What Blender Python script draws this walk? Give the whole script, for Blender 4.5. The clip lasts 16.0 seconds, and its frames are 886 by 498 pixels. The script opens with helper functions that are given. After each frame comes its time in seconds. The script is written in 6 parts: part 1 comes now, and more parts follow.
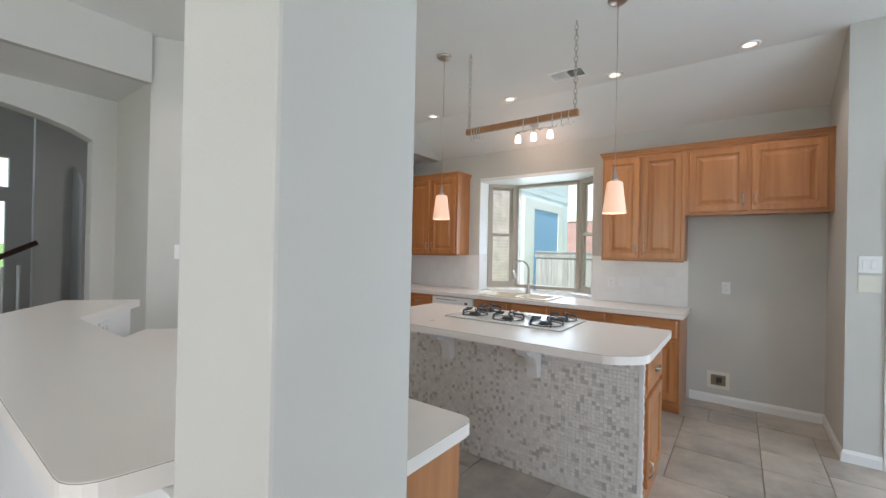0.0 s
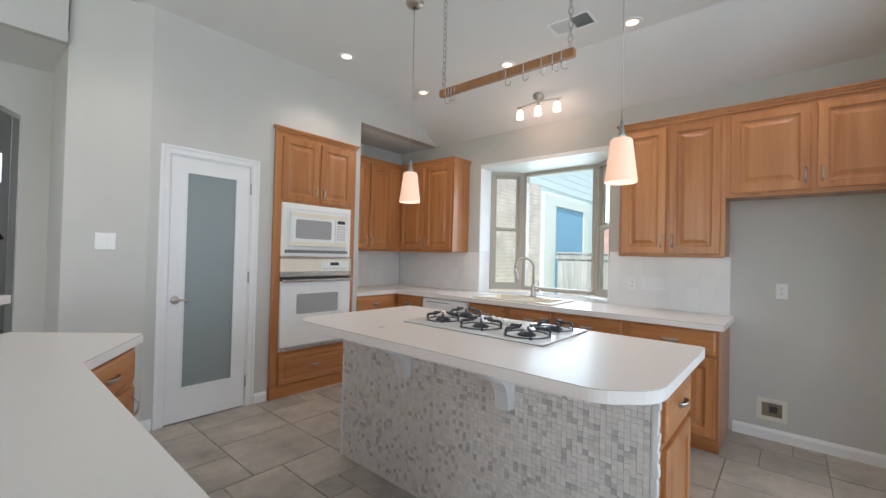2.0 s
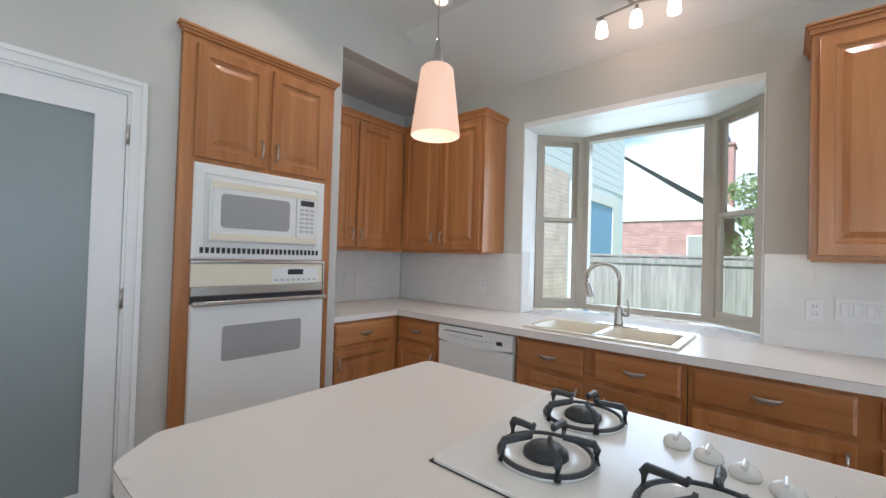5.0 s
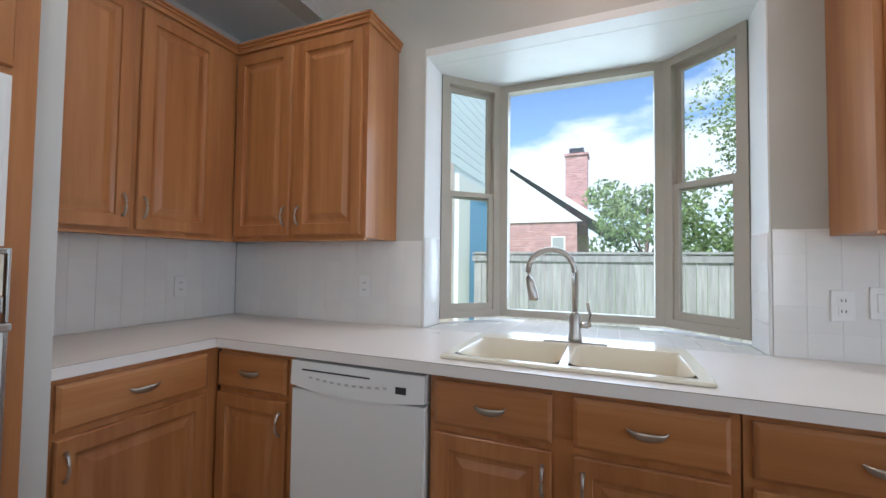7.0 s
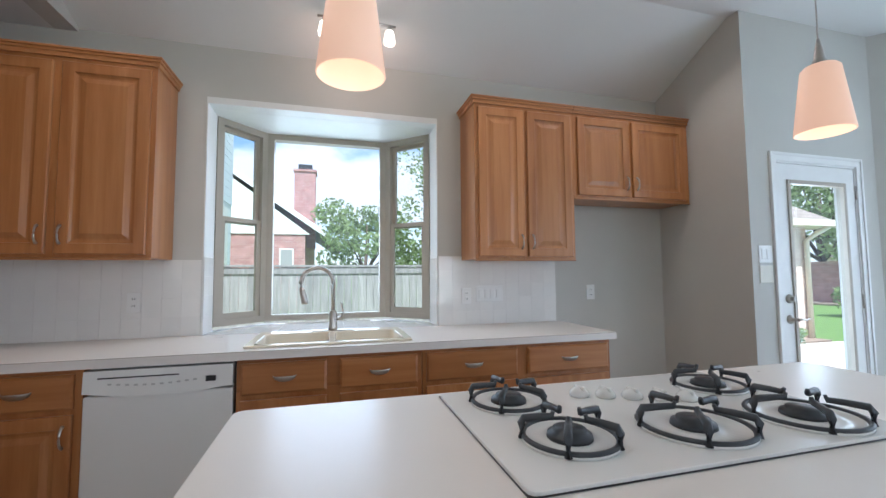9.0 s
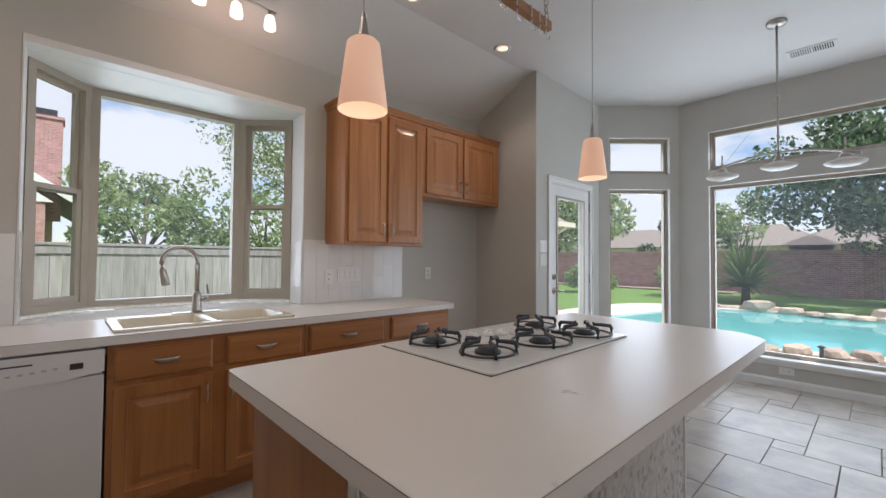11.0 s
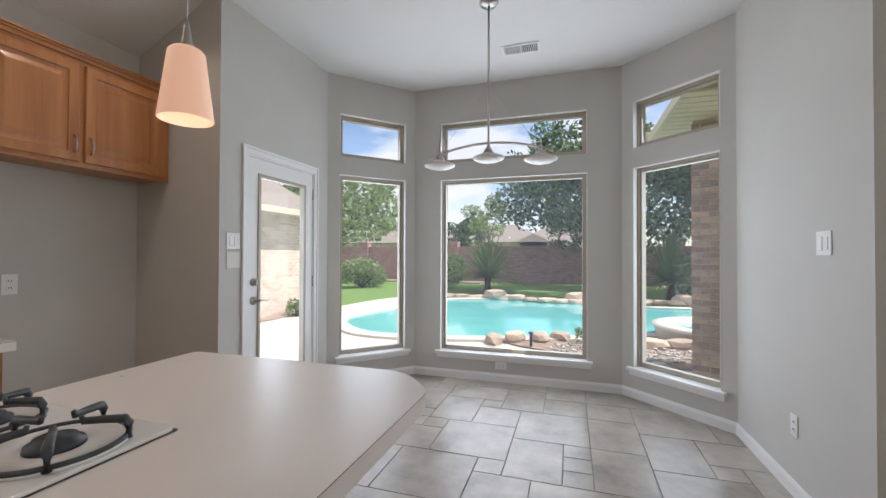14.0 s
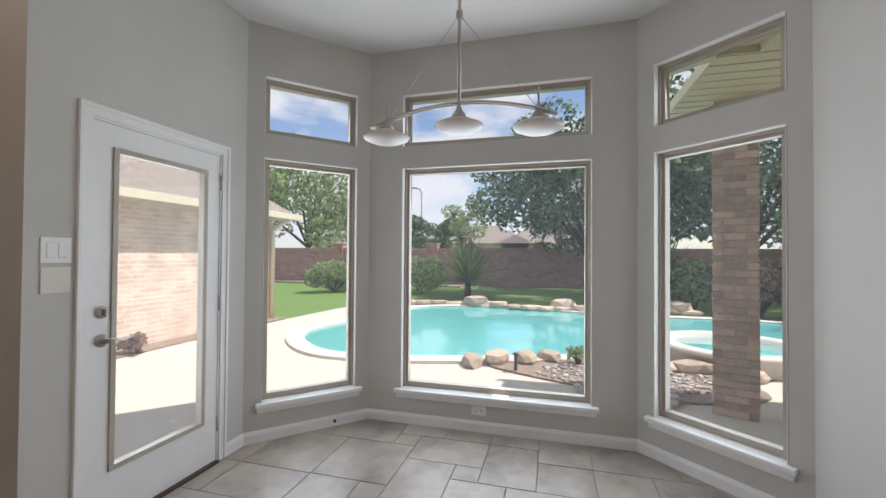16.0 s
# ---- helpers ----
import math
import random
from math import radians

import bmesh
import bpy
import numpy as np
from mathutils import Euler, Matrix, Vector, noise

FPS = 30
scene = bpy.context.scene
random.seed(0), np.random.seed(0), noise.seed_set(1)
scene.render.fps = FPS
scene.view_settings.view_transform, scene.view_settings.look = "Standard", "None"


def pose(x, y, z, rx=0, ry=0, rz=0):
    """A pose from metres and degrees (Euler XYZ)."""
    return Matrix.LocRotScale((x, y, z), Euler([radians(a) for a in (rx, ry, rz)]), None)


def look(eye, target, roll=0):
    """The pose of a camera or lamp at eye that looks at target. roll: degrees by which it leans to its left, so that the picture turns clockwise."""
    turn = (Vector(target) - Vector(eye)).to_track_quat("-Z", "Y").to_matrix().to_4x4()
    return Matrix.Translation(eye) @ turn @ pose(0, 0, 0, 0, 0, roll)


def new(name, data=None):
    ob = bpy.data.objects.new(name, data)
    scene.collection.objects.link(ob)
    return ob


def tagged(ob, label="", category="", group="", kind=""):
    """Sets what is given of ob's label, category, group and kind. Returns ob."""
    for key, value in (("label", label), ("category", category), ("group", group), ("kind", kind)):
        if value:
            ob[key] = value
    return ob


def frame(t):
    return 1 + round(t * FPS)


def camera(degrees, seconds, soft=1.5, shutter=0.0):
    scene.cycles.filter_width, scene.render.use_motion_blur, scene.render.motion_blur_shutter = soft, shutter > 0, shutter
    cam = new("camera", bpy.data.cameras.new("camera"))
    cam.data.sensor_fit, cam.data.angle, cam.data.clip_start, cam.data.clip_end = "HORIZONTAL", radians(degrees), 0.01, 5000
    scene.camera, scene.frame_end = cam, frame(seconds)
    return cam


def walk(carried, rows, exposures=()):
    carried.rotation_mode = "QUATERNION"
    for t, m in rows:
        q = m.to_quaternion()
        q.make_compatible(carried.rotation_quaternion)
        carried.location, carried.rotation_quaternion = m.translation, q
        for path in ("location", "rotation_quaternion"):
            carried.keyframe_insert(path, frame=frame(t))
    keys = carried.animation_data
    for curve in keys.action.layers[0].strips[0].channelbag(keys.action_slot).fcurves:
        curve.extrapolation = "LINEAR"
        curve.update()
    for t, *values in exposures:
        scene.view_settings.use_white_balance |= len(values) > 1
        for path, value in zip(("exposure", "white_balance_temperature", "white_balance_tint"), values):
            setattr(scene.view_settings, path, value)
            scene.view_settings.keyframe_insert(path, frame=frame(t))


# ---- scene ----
cam = camera(95.1, 16.0)
PATH = [
    (0, (-0.092, 0.064, 1.424), (-1.276, 1.676, 1.432), 1.2),
    (0.5, (-0.113, 0.374, 1.406), (-1.389, 1.913, 1.418), 1.2),
    (1, (-0.115, 0.618, 1.35), (-1.441, 2.115, 1.37), 1.3),
    (1.5, (-0.106, 0.754, 1.324), (-1.438, 2.245, 1.343), 1.3),
    (2, (-0.151, 0.873, 1.331), (-1.454, 2.39, 1.36), 1.4),
    (2.5, (-0.208, 0.958, 1.348), (-1.471, 2.508, 1.384), 1.4),
    (3, (-0.296, 1.039, 1.356), (-1.526, 2.616, 1.392), 1.5),
    (3.5, (-0.42, 1.309, 1.323), (-1.647, 2.888, 1.358), 1.5),
    (4, (-0.698, 1.578, 1.335), (-1.961, 3.129, 1.365), 1.6),
    (4.2, (-0.841, 1.671, 1.338), (-2.134, 3.196, 1.37), 1.7),
    (6.3, (-1.928, 2.499, 1.331), (-3.203, 4.038, 1.374), 1.3),
    (6.5, (-1.974, 2.629, 1.307), (-3.126, 4.263, 1.361), 0.9),
    (7, (-2.047, 2.856, 1.252), (-2.811, 4.703, 1.321), 0.7),
    (7.5, (-2.051, 2.764, 1.28), (-2.411, 4.73, 1.363), 0.4),
    (8, (-2.108, 2.486, 1.299), (-2.102, 4.484, 1.392), 0.3),
    (8.5, (-2.156, 2.174, 1.291), (-1.851, 4.147, 1.403), 0.2),
    (8.7, (-2.164, 2.052, 1.268), (-1.765, 4.008, 1.389), -0.1),
    (10.8, (-2.756, 1.871, 1.27), (-1.484, 3.413, 1.324), 0.4),
    (11, (-2.794, 1.825, 1.257), (-1.431, 3.288, 1.307), 0.4),
    (11.5, (-2.806, 1.742, 1.227), (-1.244, 2.99, 1.272), 0.3),
    (12, (-2.685, 1.725, 1.241), (-0.965, 2.745, 1.281), 0.2),
    (12.5, (-2.514, 1.763, 1.269), (-0.699, 2.602, 1.302), 0.1),
    (13, (-2.232, 1.728, 1.259), (-0.367, 2.449, 1.285), 0.1),
    (13.5, (-1.973, 1.751, 1.27), (-0.081, 2.402, 1.291), 0.2),
    (14, (-1.659, 1.775, 1.301), (0.248, 2.378, 1.327), 0.2),
    (14.5, (-1.356, 1.772, 1.31), (0.562, 2.338, 1.33), 0.2),
    (15, (-1.063, 1.776, 1.345), (0.863, 2.314, 1.361), 0.3),
    (15.5, (-0.841, 1.838, 1.345), (1.088, 2.365, 1.366), 0.4),
    (16, (-0.676, 1.911, 1.381), (1.255, 2.43, 1.41), 0.4),
]
walk(cam, [(t, look(eye, target, roll)) for t, eye, target, roll in PATH], [(0, 0.82, 6050, 15), (1, 0.92, 6000, 15), (4, 0.88, 5850, 14), (6.5, 0.62, 5700, 15), (8, 0.80, 5600, 14), (8.7, 0.74, 5550, 14), (11, 0.25, 6280, 20.5), (13.5, 0.38, 6400, 21), (16, 0.14, 6550, 21.5)])

# ---- light ----
world = bpy.data.worlds.new("sky")
scene.world = world
world.use_nodes = True
wn, wl = world.node_tree.nodes, world.node_tree.links
wn.clear()
SUN_EL, SUN_ROT = 60.0, 165.0
sky = wn.new("ShaderNodeTexSky")
sky.sky_type, sky.sun_disc = "NISHITA", False
sky.sun_elevation, sky.sun_rotation = radians(SUN_EL), radians(SUN_ROT)
sky.air_density, sky.dust_density = 1.0, 0.6
tc = wn.new("ShaderNodeTexCoord")
mp = wn.new("ShaderNodeMapping")
mp.inputs["Scale"].default_value = (1, 1, 2.6)
mp.inputs["Location"].default_value = (3.7, 1.3, 0.4)
cn = wn.new("ShaderNodeTexNoise")
cn.inputs["Scale"].default_value, cn.inputs["Detail"].default_value, cn.inputs["Roughness"].default_value = 2.6, 8, 0.55
cr = wn.new("ShaderNodeValToRGB")
cr.color_ramp.elements[0].position, cr.color_ramp.elements[1].position = 0.42, 0.53
mix = wn.new("ShaderNodeMix")
mix.data_type = "RGBA"
mix.inputs[7].default_value = (5.3, 5.5, 5.8, 1)
bg = wn.new("ShaderNodeBackground")
bg.inputs["Strength"].default_value = 0.145
wo = wn.new("ShaderNodeOutputWorld")
wl.new(tc.outputs["Generated"], mp.inputs["Vector"])
wl.new(mp.outputs["Vector"], cn.inputs["Vector"])
wl.new(cn.outputs["Fac"], cr.inputs["Fac"])
wl.new(cr.outputs["Color"], mix.inputs[0])
wl.new(sky.outputs["Color"], mix.inputs[6])
wl.new(mix.outputs[2], bg.inputs["Color"])
wl.new(bg.outputs["Background"], wo.inputs["Surface"])

sun = new("sun", bpy.data.lights.new("sun", "SUN"))
sun.data.energy, sun.data.angle, sun.data.color = 5.0, radians(0.6), (1.0, 0.95, 0.87)
_az, _el = radians(SUN_ROT), radians(SUN_EL)
sun.matrix_world = look((0, 0, 30), (-math.sin(_az) * math.cos(_el), -math.cos(_az) * math.cos(_el), 30 - math.sin(_el)))


def area_lamp(name, eye, target, w, h, power, color=(1, 1, 1)):
    ob = new(name, bpy.data.lights.new(name, "AREA"))
    ob.data.shape, ob.data.size, ob.data.size_y, ob.data.energy, ob.data.color = "RECTANGLE", w, h, power, color
    ob.matrix_world = look(eye, target)
    return ob


# daylight through the glass of the bay and the kitchen window
COOL = (0.80, 0.90, 1.0)
area_lamp("daylight_bay", (2.62, 2.37, 1.4), (0, 2.37, 1.2), 1.5, 2.3, 27, COOL)
area_lamp("daylight_bay_side", (2.26, 3.86, 1.4), (0, 1.6, 1.2), 0.7, 2.3, 11, COOL)
area_lamp("daylight_bay_side", (2.26, 0.88, 1.4), (0, 3.1, 1.2), 0.7, 2.3, 11, COOL)
area_lamp("daylight_door", (1.15, 4.28, 1.1), (1.0, 0, 1.0), 0.6, 1.6, 8, COOL)
area_lamp("daylight_kitchen", (-2.23, 5.60, 1.62), (-2.23, 3, 1.1), 0.9, 1.3, 8, COOL)
# unseen fill lamps on the living side, added to brighten the kitchen
area_lamp("fill_living", (-1.9, -5.0, 1.95), (-1.9, 0, 0.9), 4.2, 2.0, 22, (1.0, 0.93, 0.84))
area_lamp("fill_living_east", (0.45, -2.4, 1.55), (-3.0, -1.7, 1.3), 3.2, 2.0, 38, (0.97, 0.98, 1.0))


def bulb(name, at, power, r=0.03, color=(1.0, 0.80, 0.60)):
    ob = new(name, bpy.data.lights.new(name, "POINT"))
    ob.data.energy, ob.data.shadow_soft_size, ob.data.color = power, r, color
    ob.location = at
    return ob


def downlight(name, at, power, color=(1.0, 0.86, 0.70)):
    ob = new(name, bpy.data.lights.new(name, "SPOT"))
    ob.data.energy, ob.data.shadow_soft_size, ob.data.color = power, 0.05, color
    ob.data.spot_size, ob.data.spot_blend = radians(125), 0.6
    ob.location = at
    return ob


# ---- materials ----
def mat(name, color=(0.8, 0.8, 0.8), rough=0.5, metal=0.0, vary=0.0, scale=8.0, bump=0.0, bump_scale=60.0, spec=0.5,
        stretch=(1, 1, 1), tint=None, rnd=0.0, island=0.0, chips=False, ramp=None, emit=None, emit_power=0.0, coat=0.0):
    """A surface: colour varied by noise at two scales, fine relief, and a shift per object or per piece."""
    m = bpy.data.materials.new(name)
    m.use_nodes = True
    nt = m.node_tree
    n, l = nt.nodes, nt.links
    b = n["Principled BSDF"]
    b.inputs["Base Color"].default_value = (*color, 1)
    b.inputs["Roughness"].default_value, b.inputs["Metallic"].default_value = rough, metal
    b.inputs["Specular IOR Level"].default_value = spec
    if coat:
        b.inputs["Coat Weight"].default_value, b.inputs["Coat Roughness"].default_value = coat, 0.12
    co = n.new("ShaderNodeTexCoord")
    ma = n.new("ShaderNodeMapping")
    ma.inputs["Scale"].default_value = stretch
    l.new(co.outputs["Object"], ma.inputs["Vector"])
    vec = ma.outputs["Vector"]
    if rnd:
        oi = n.new("ShaderNodeObjectInfo")
        ad = n.new("ShaderNodeVectorMath")
        ad.operation = "MULTIPLY_ADD"
        ad.inputs[1].default_value = (37, 53, 71)
        l.new(oi.outputs["Random"], ad.inputs[0])
        l.new(ma.outputs["Vector"], ad.inputs[2])
        vec = ad.outputs[0]
    out = None
    if vary or ramp:
        t = n.new("ShaderNodeTexNoise")
        t.inputs["Scale"].default_value, t.inputs["Detail"].default_value, t.inputs["Roughness"].default_value = scale, 7, 0.62
        l.new(vec, t.inputs["Vector"])
        r = n.new("ShaderNodeValToRGB")
        e = r.color_ramp.elements
        e[0].position, e[1].position = 0.28, 0.72
        if ramp:
            e[0].color, e[1].color = (*ramp[0], 1), (*ramp[-1], 1)
            for i, c in enumerate(ramp[1:-1]):
                k = e.new(0.28 + 0.44 * (i + 1) / (len(ramp) - 1))
                k.color = (*c, 1)
        else:
            t2 = tint or color
            e[0].color = (*[max(0, c * (1 - vary)) for c in t2], 1)
            e[1].color = (*[min(1, c * (1 + vary)) for c in color], 1)
        l.new(t.outputs["Fac"], r.inputs["Fac"])
        out = r.outputs["Color"]
        rr = n.new("ShaderNodeMapRange")
        rr.inputs["To Min"].default_value, rr.inputs["To Max"].default_value = max(0, rough * 0.8), min(1, rough * 1.2)
        l.new(t.outputs["Fac"], rr.inputs["Value"])
        l.new(rr.outputs["Result"], b.inputs["Roughness"])
    if rnd or island:
        hs = n.new("ShaderNodeHueSaturation")
        if out:
            l.new(out, hs.inputs["Color"])
        else:
            hs.inputs["Color"].default_value = (*color, 1)
        mr = n.new("ShaderNodeMapRange")
        a = rnd or island
        mr.inputs["To Min"].default_value, mr.inputs["To Max"].default_value = 1 - a, 1 + a
        if rnd:
            l.new(oi.outputs["Random"], mr.inputs["Value"])
        else:
            ge = n.new("ShaderNodeNewGeometry")
            l.new(ge.outputs["Random Per Island"], mr.inputs["Value"])
        val = mr.outputs["Result"]
        if chips:
            # one piece in five is clearly darker than the rest
            cr2 = n.new("ShaderNodeValToRGB")
            for k, (pos, g) in enumerate(((0.0, 0.58), (0.09, 0.70), (0.20, 0.88), (1.0, 1.0))):
                el = cr2.color_ramp.elements[k if k == 0 else 1] if k in (0, 3) else cr2.color_ramp.elements.new(pos)
                if k == 3:
                    el = cr2.color_ramp.elements[len(cr2.color_ramp.elements) - 1]
                el.position, el.color = pos, (g, g * 0.985, g * 0.96, 1)
            l.new(mr.inputs["Value"].links[0].from_socket, cr2.inputs["Fac"])
            val = cr2.outputs["Color"]
        l.new(val, hs.inputs["Value"])
        out = hs.outputs["Color"]
    if out:
        l.new(out, b.inputs["Base Color"])
    if bump:
        t3 = n.new("ShaderNodeTexNoise")
        t3.inputs["Scale"].default_value, t3.inputs["Detail"].default_value = bump_scale, 4
        l.new(vec, t3.inputs["Vector"])
        bp = n.new("ShaderNodeBump")
        bp.inputs["Strength"].default_value, bp.inputs["Distance"].default_value = bump, 0.01
        l.new(t3.outputs["Fac"], bp.inputs["Height"])
        l.new(bp.outputs["Normal"], b.inputs["Normal"])
    if emit:
        b.inputs["Emission Color"].default_value, b.inputs["Emission Strength"].default_value = (*emit, 1), emit_power
    return m


def glass_mat(name, tint=(1, 1, 1)):
    """Clear pane: lets light straight through, mirrors at grazing angles."""
    m = bpy.data.materials.new(name)
    m.use_nodes = True
    n, l = m.node_tree.nodes, m.node_tree.links
    n.clear()
    tr, gl, fr = n.new("ShaderNodeBsdfTransparent"), n.new("ShaderNodeBsdfGlossy"), n.new("ShaderNodeMath")
    lw = n.new("ShaderNodeLayerWeight")
    lw.inputs["Blend"].default_value = 0.12
    fr.operation = "MULTIPLY"
    fr.inputs[1].default_value = 0.16
    l.new(lw.outputs["Facing"], fr.inputs[0])
    tr.inputs["Color"].default_value = (*tint, 1)
    gl.inputs["Roughness"].default_value = 0.01
    mx, o = n.new("ShaderNodeMixShader"), n.new("ShaderNodeOutputMaterial")
    l.new(fr.outputs[0], mx.inputs[0])
    l.new(tr.outputs[0], mx.inputs[1])
    l.new(gl.outputs[0], mx.inputs[2])
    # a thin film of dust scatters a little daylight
    # haze over the view, put into the glass as a little translucent white
    haze, mx2 = n.new("ShaderNodeBsdfTranslucent"), n.new("ShaderNodeMixShader")
    haze.inputs["Color"].default_value = (0.9, 0.93, 1.0, 1)
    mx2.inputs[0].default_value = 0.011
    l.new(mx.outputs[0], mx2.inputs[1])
    l.new(haze.outputs[0], mx2.inputs[2])
    l.new(mx2.outputs[0], o.inputs["Surface"])
    return m


def brick_mat(name, c1, c2, mortar, scale=1.0, rough=0.9):
    """Brick courses for walls that stay far off, in metres: 0.2 by 0.068, laid along the wall by its generated plane."""
    m = bpy.data.materials.new(name)
    m.use_nodes = True
    n, l = m.node_tree.nodes, m.node_tree.links
    b = n["Principled BSDF"]
    b.inputs["Roughness"].default_value = rough
    co, sp, cb = n.new("ShaderNodeTexCoord"), n.new("ShaderNodeSeparateXYZ"), n.new("ShaderNodeCombineXYZ")
    ad = n.new("ShaderNodeMath")
    l.new(co.outputs["Object"], sp.inputs[0])
    l.new(sp.outputs[0], ad.inputs[0])
    l.new(sp.outputs[1], ad.inputs[1])
    l.new(ad.outputs[0], cb.inputs[0])
    l.new(sp.outputs[2], cb.inputs[1])
    br = n.new("ShaderNodeTexBrick")
    br.inputs["Color1"].default_value, br.inputs["Color2"].default_value, br.inputs["Mortar"].default_value = (*c1, 1), (*c2, 1), (*mortar, 1)
    br.inputs["Scale"].default_value = scale
    br.inputs["Brick Width"].default_value, br.inputs["Row Height"].default_value = 0.21, 0.075
    br.inputs["Mortar Size"].default_value = 0.006
    l.new(cb.outputs[0], br.inputs["Vector"])
    no = n.new("ShaderNodeTexNoise")
    no.inputs["Scale"].default_value, no.inputs["Detail"].default_value = 3.0, 6
    l.new(co.outputs["Object"], no.inputs["Vector"])
    hs, mr = n.new("ShaderNodeHueSaturation"), n.new("ShaderNodeMapRange")
    mr.inputs["To Min"].default_value, mr.inputs["To Max"].default_value = 0.6, 1.4
    l.new(no.outputs["Fac"], mr.inputs["Value"])
    l.new(mr.outputs["Result"], hs.inputs["Value"])
    l.new(br.outputs["Color"], hs.inputs["Color"])
    l.new(hs.outputs["Color"], b.inputs["Base Color"])
    bp = n.new("ShaderNodeBump")
    bp.inputs["Strength"].default_value, bp.inputs["Distance"].default_value = 0.6, 0.01
    bp.invert = True
    l.new(br.outputs["Fac"], bp.inputs["Height"])
    l.new(bp.outputs["Normal"], b.inputs["Normal"])
    return m


M_WALL = mat("wall_paint", (0.56, 0.55, 0.51), 0.75, vary=0.03, scale=2.5, bump=0.05, bump_scale=140)
M_CEIL = mat("ceiling_paint", (0.74, 0.74, 0.72), 0.85, vary=0.02, scale=2, bump=0.15, bump_scale=120)
M_WHITE = mat("white_trim_paint", (0.80, 0.80, 0.78), 0.38, vary=0.03, scale=6, bump=0.04, bump_scale=30)
M_WOOD = mat("honey_maple", (0.50, 0.24, 0.085), 0.34, stretch=(5, 5, 0.32), scale=2.6, ramp=[(0.33, 0.118, 0.036), (0.43, 0.178, 0.058), (0.52, 0.24, 0.088)], bump=0.05, bump_scale=20, coat=0.25, rnd=0.10)
M_WOODH = mat("honey_maple_across", (0.50, 0.24, 0.085), 0.34, stretch=(0.32, 5, 5), scale=2.6, ramp=[(0.33, 0.118, 0.036), (0.43, 0.178, 0.058), (0.52, 0.24, 0.088)], bump=0.05, bump_scale=20, coat=0.25, rnd=0.08)
M_LAMI = mat("white_laminate", (0.80, 0.755, 0.70), 0.30, vary=0.015, scale=5, bump=0.02, bump_scale=220)
M_EDGE = mat("laminate_edge_line", (0.30, 0.25, 0.20), 0.6)
M_ENAMEL = mat("white_enamel", (0.80, 0.80, 0.77), 0.18, vary=0.01, scale=4)
M_BISQUE = mat("bisque_enamel", (0.78, 0.72, 0.58), 0.18, vary=0.02, scale=4)
M_NICKEL = mat("brushed_nickel", (0.52, 0.49, 0.45), 0.30, metal=1.0, vary=0.06, scale=40)
M_CHROME = mat("chrome", (0.75, 0.75, 0.75), 0.12, metal=1.0)
M_BLACK = mat("black_iron", (0.045, 0.05, 0.055), 0.42, vary=0.2, scale=30, bump=0.08, bump_scale=200)
M_DARK = mat("dark_plastic_and_gap_shade", (0.03, 0.03, 0.032), 0.35)
M_SCREEN = mat("oven_glass_grey", (0.36, 0.36, 0.355), 0.10)
M_FROST = mat("frosted_glass", (0.26, 0.30, 0.295), 0.33, vary=0.03, scale=1.2)
M_STEEL = mat("stainless_band", (0.55, 0.54, 0.52), 0.25, metal=1.0)
M_TILEW = mat("white_glazed_tile", (0.80, 0.79, 0.76), 0.10, vary=0.02, scale=6, rnd=0.02, bump=0.03, bump_scale=14)
M_GROUT = mat("pale_grout", (0.79, 0.78, 0.75), 0.9, vary=0.06, scale=20)
M_FGROUT = mat("floor_grout", (0.30, 0.275, 0.245), 0.95, vary=0.15, scale=20)
M_FTILE = mat("slate_look_tile", (0.36, 0.32, 0.27), 0.31, scale=3.6, rnd=0.12, bump=0.10, bump_scale=26,
              ramp=[(0.24, 0.21, 0.175), (0.345, 0.31, 0.265), (0.43, 0.385, 0.325), (0.53, 0.475, 0.405)])
M_MOS = mat("mosaic_stone", (0.80, 0.77, 0.72), 0.45, island=0.24, chips=True, vary=0.08, scale=30, bump=0.2, bump_scale=160)
M_MOSP = mat("mosaic_stone_piece", (0.80, 0.77, 0.72), 0.45, rnd=0.24, chips=True, vary=0.08, scale=30, bump=0.2, bump_scale=160)
M_TAN = mat("tan_aluminium", (0.43, 0.385, 0.315), 0.45, vary=0.04, scale=6)
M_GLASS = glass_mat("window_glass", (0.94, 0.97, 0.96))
M_SHADE = mat("lit_frosted_shade", (0.72, 0.58, 0.46), 0.5, emit=(1.0, 0.52, 0.30), emit_power=0.34)
M_BULB = mat("lit_bulb", (0.9, 0.85, 0.8), 0.5, emit=(1.0, 0.78, 0.50), emit_power=0.85)
M_OPAL = mat("opal_glass", (0.80, 0.78, 0.74), 0.38)
M_PLATE = mat("white_plastic_plate", (0.80, 0.80, 0.78), 0.35)
M_IVORY = mat("ivory_plastic", (0.70, 0.67, 0.58), 0.4)
M_BRASS = mat("shaded_brass_box", (0.20, 0.165, 0.10), 0.5, vary=0.1, scale=20)
M_DWOOD = mat("dark_stained_wood", (0.055, 0.018, 0.010), 0.3, vary=0.3, scale=4, stretch=(8, 8, 1))
M_PATIO = mat("exposed_aggregate", (0.58, 0.54, 0.47), 0.9, vary=0.22, scale=60, bump=0.4, bump_scale=90)
M_POOLRIM = mat("pool_coping", (0.66, 0.62, 0.56), 0.8, vary=0.1, scale=12, bump=0.2)
M_WATER = mat("pool_water", (0.13, 0.50, 0.50), 0.06, vary=0.10, scale=1.2, bump=0.10, bump_scale=3)
M_GRASS = mat("lawn", (0.12, 0.22, 0.045), 0.95, vary=0.35, scale=7, bump=0.6, bump_scale=70)
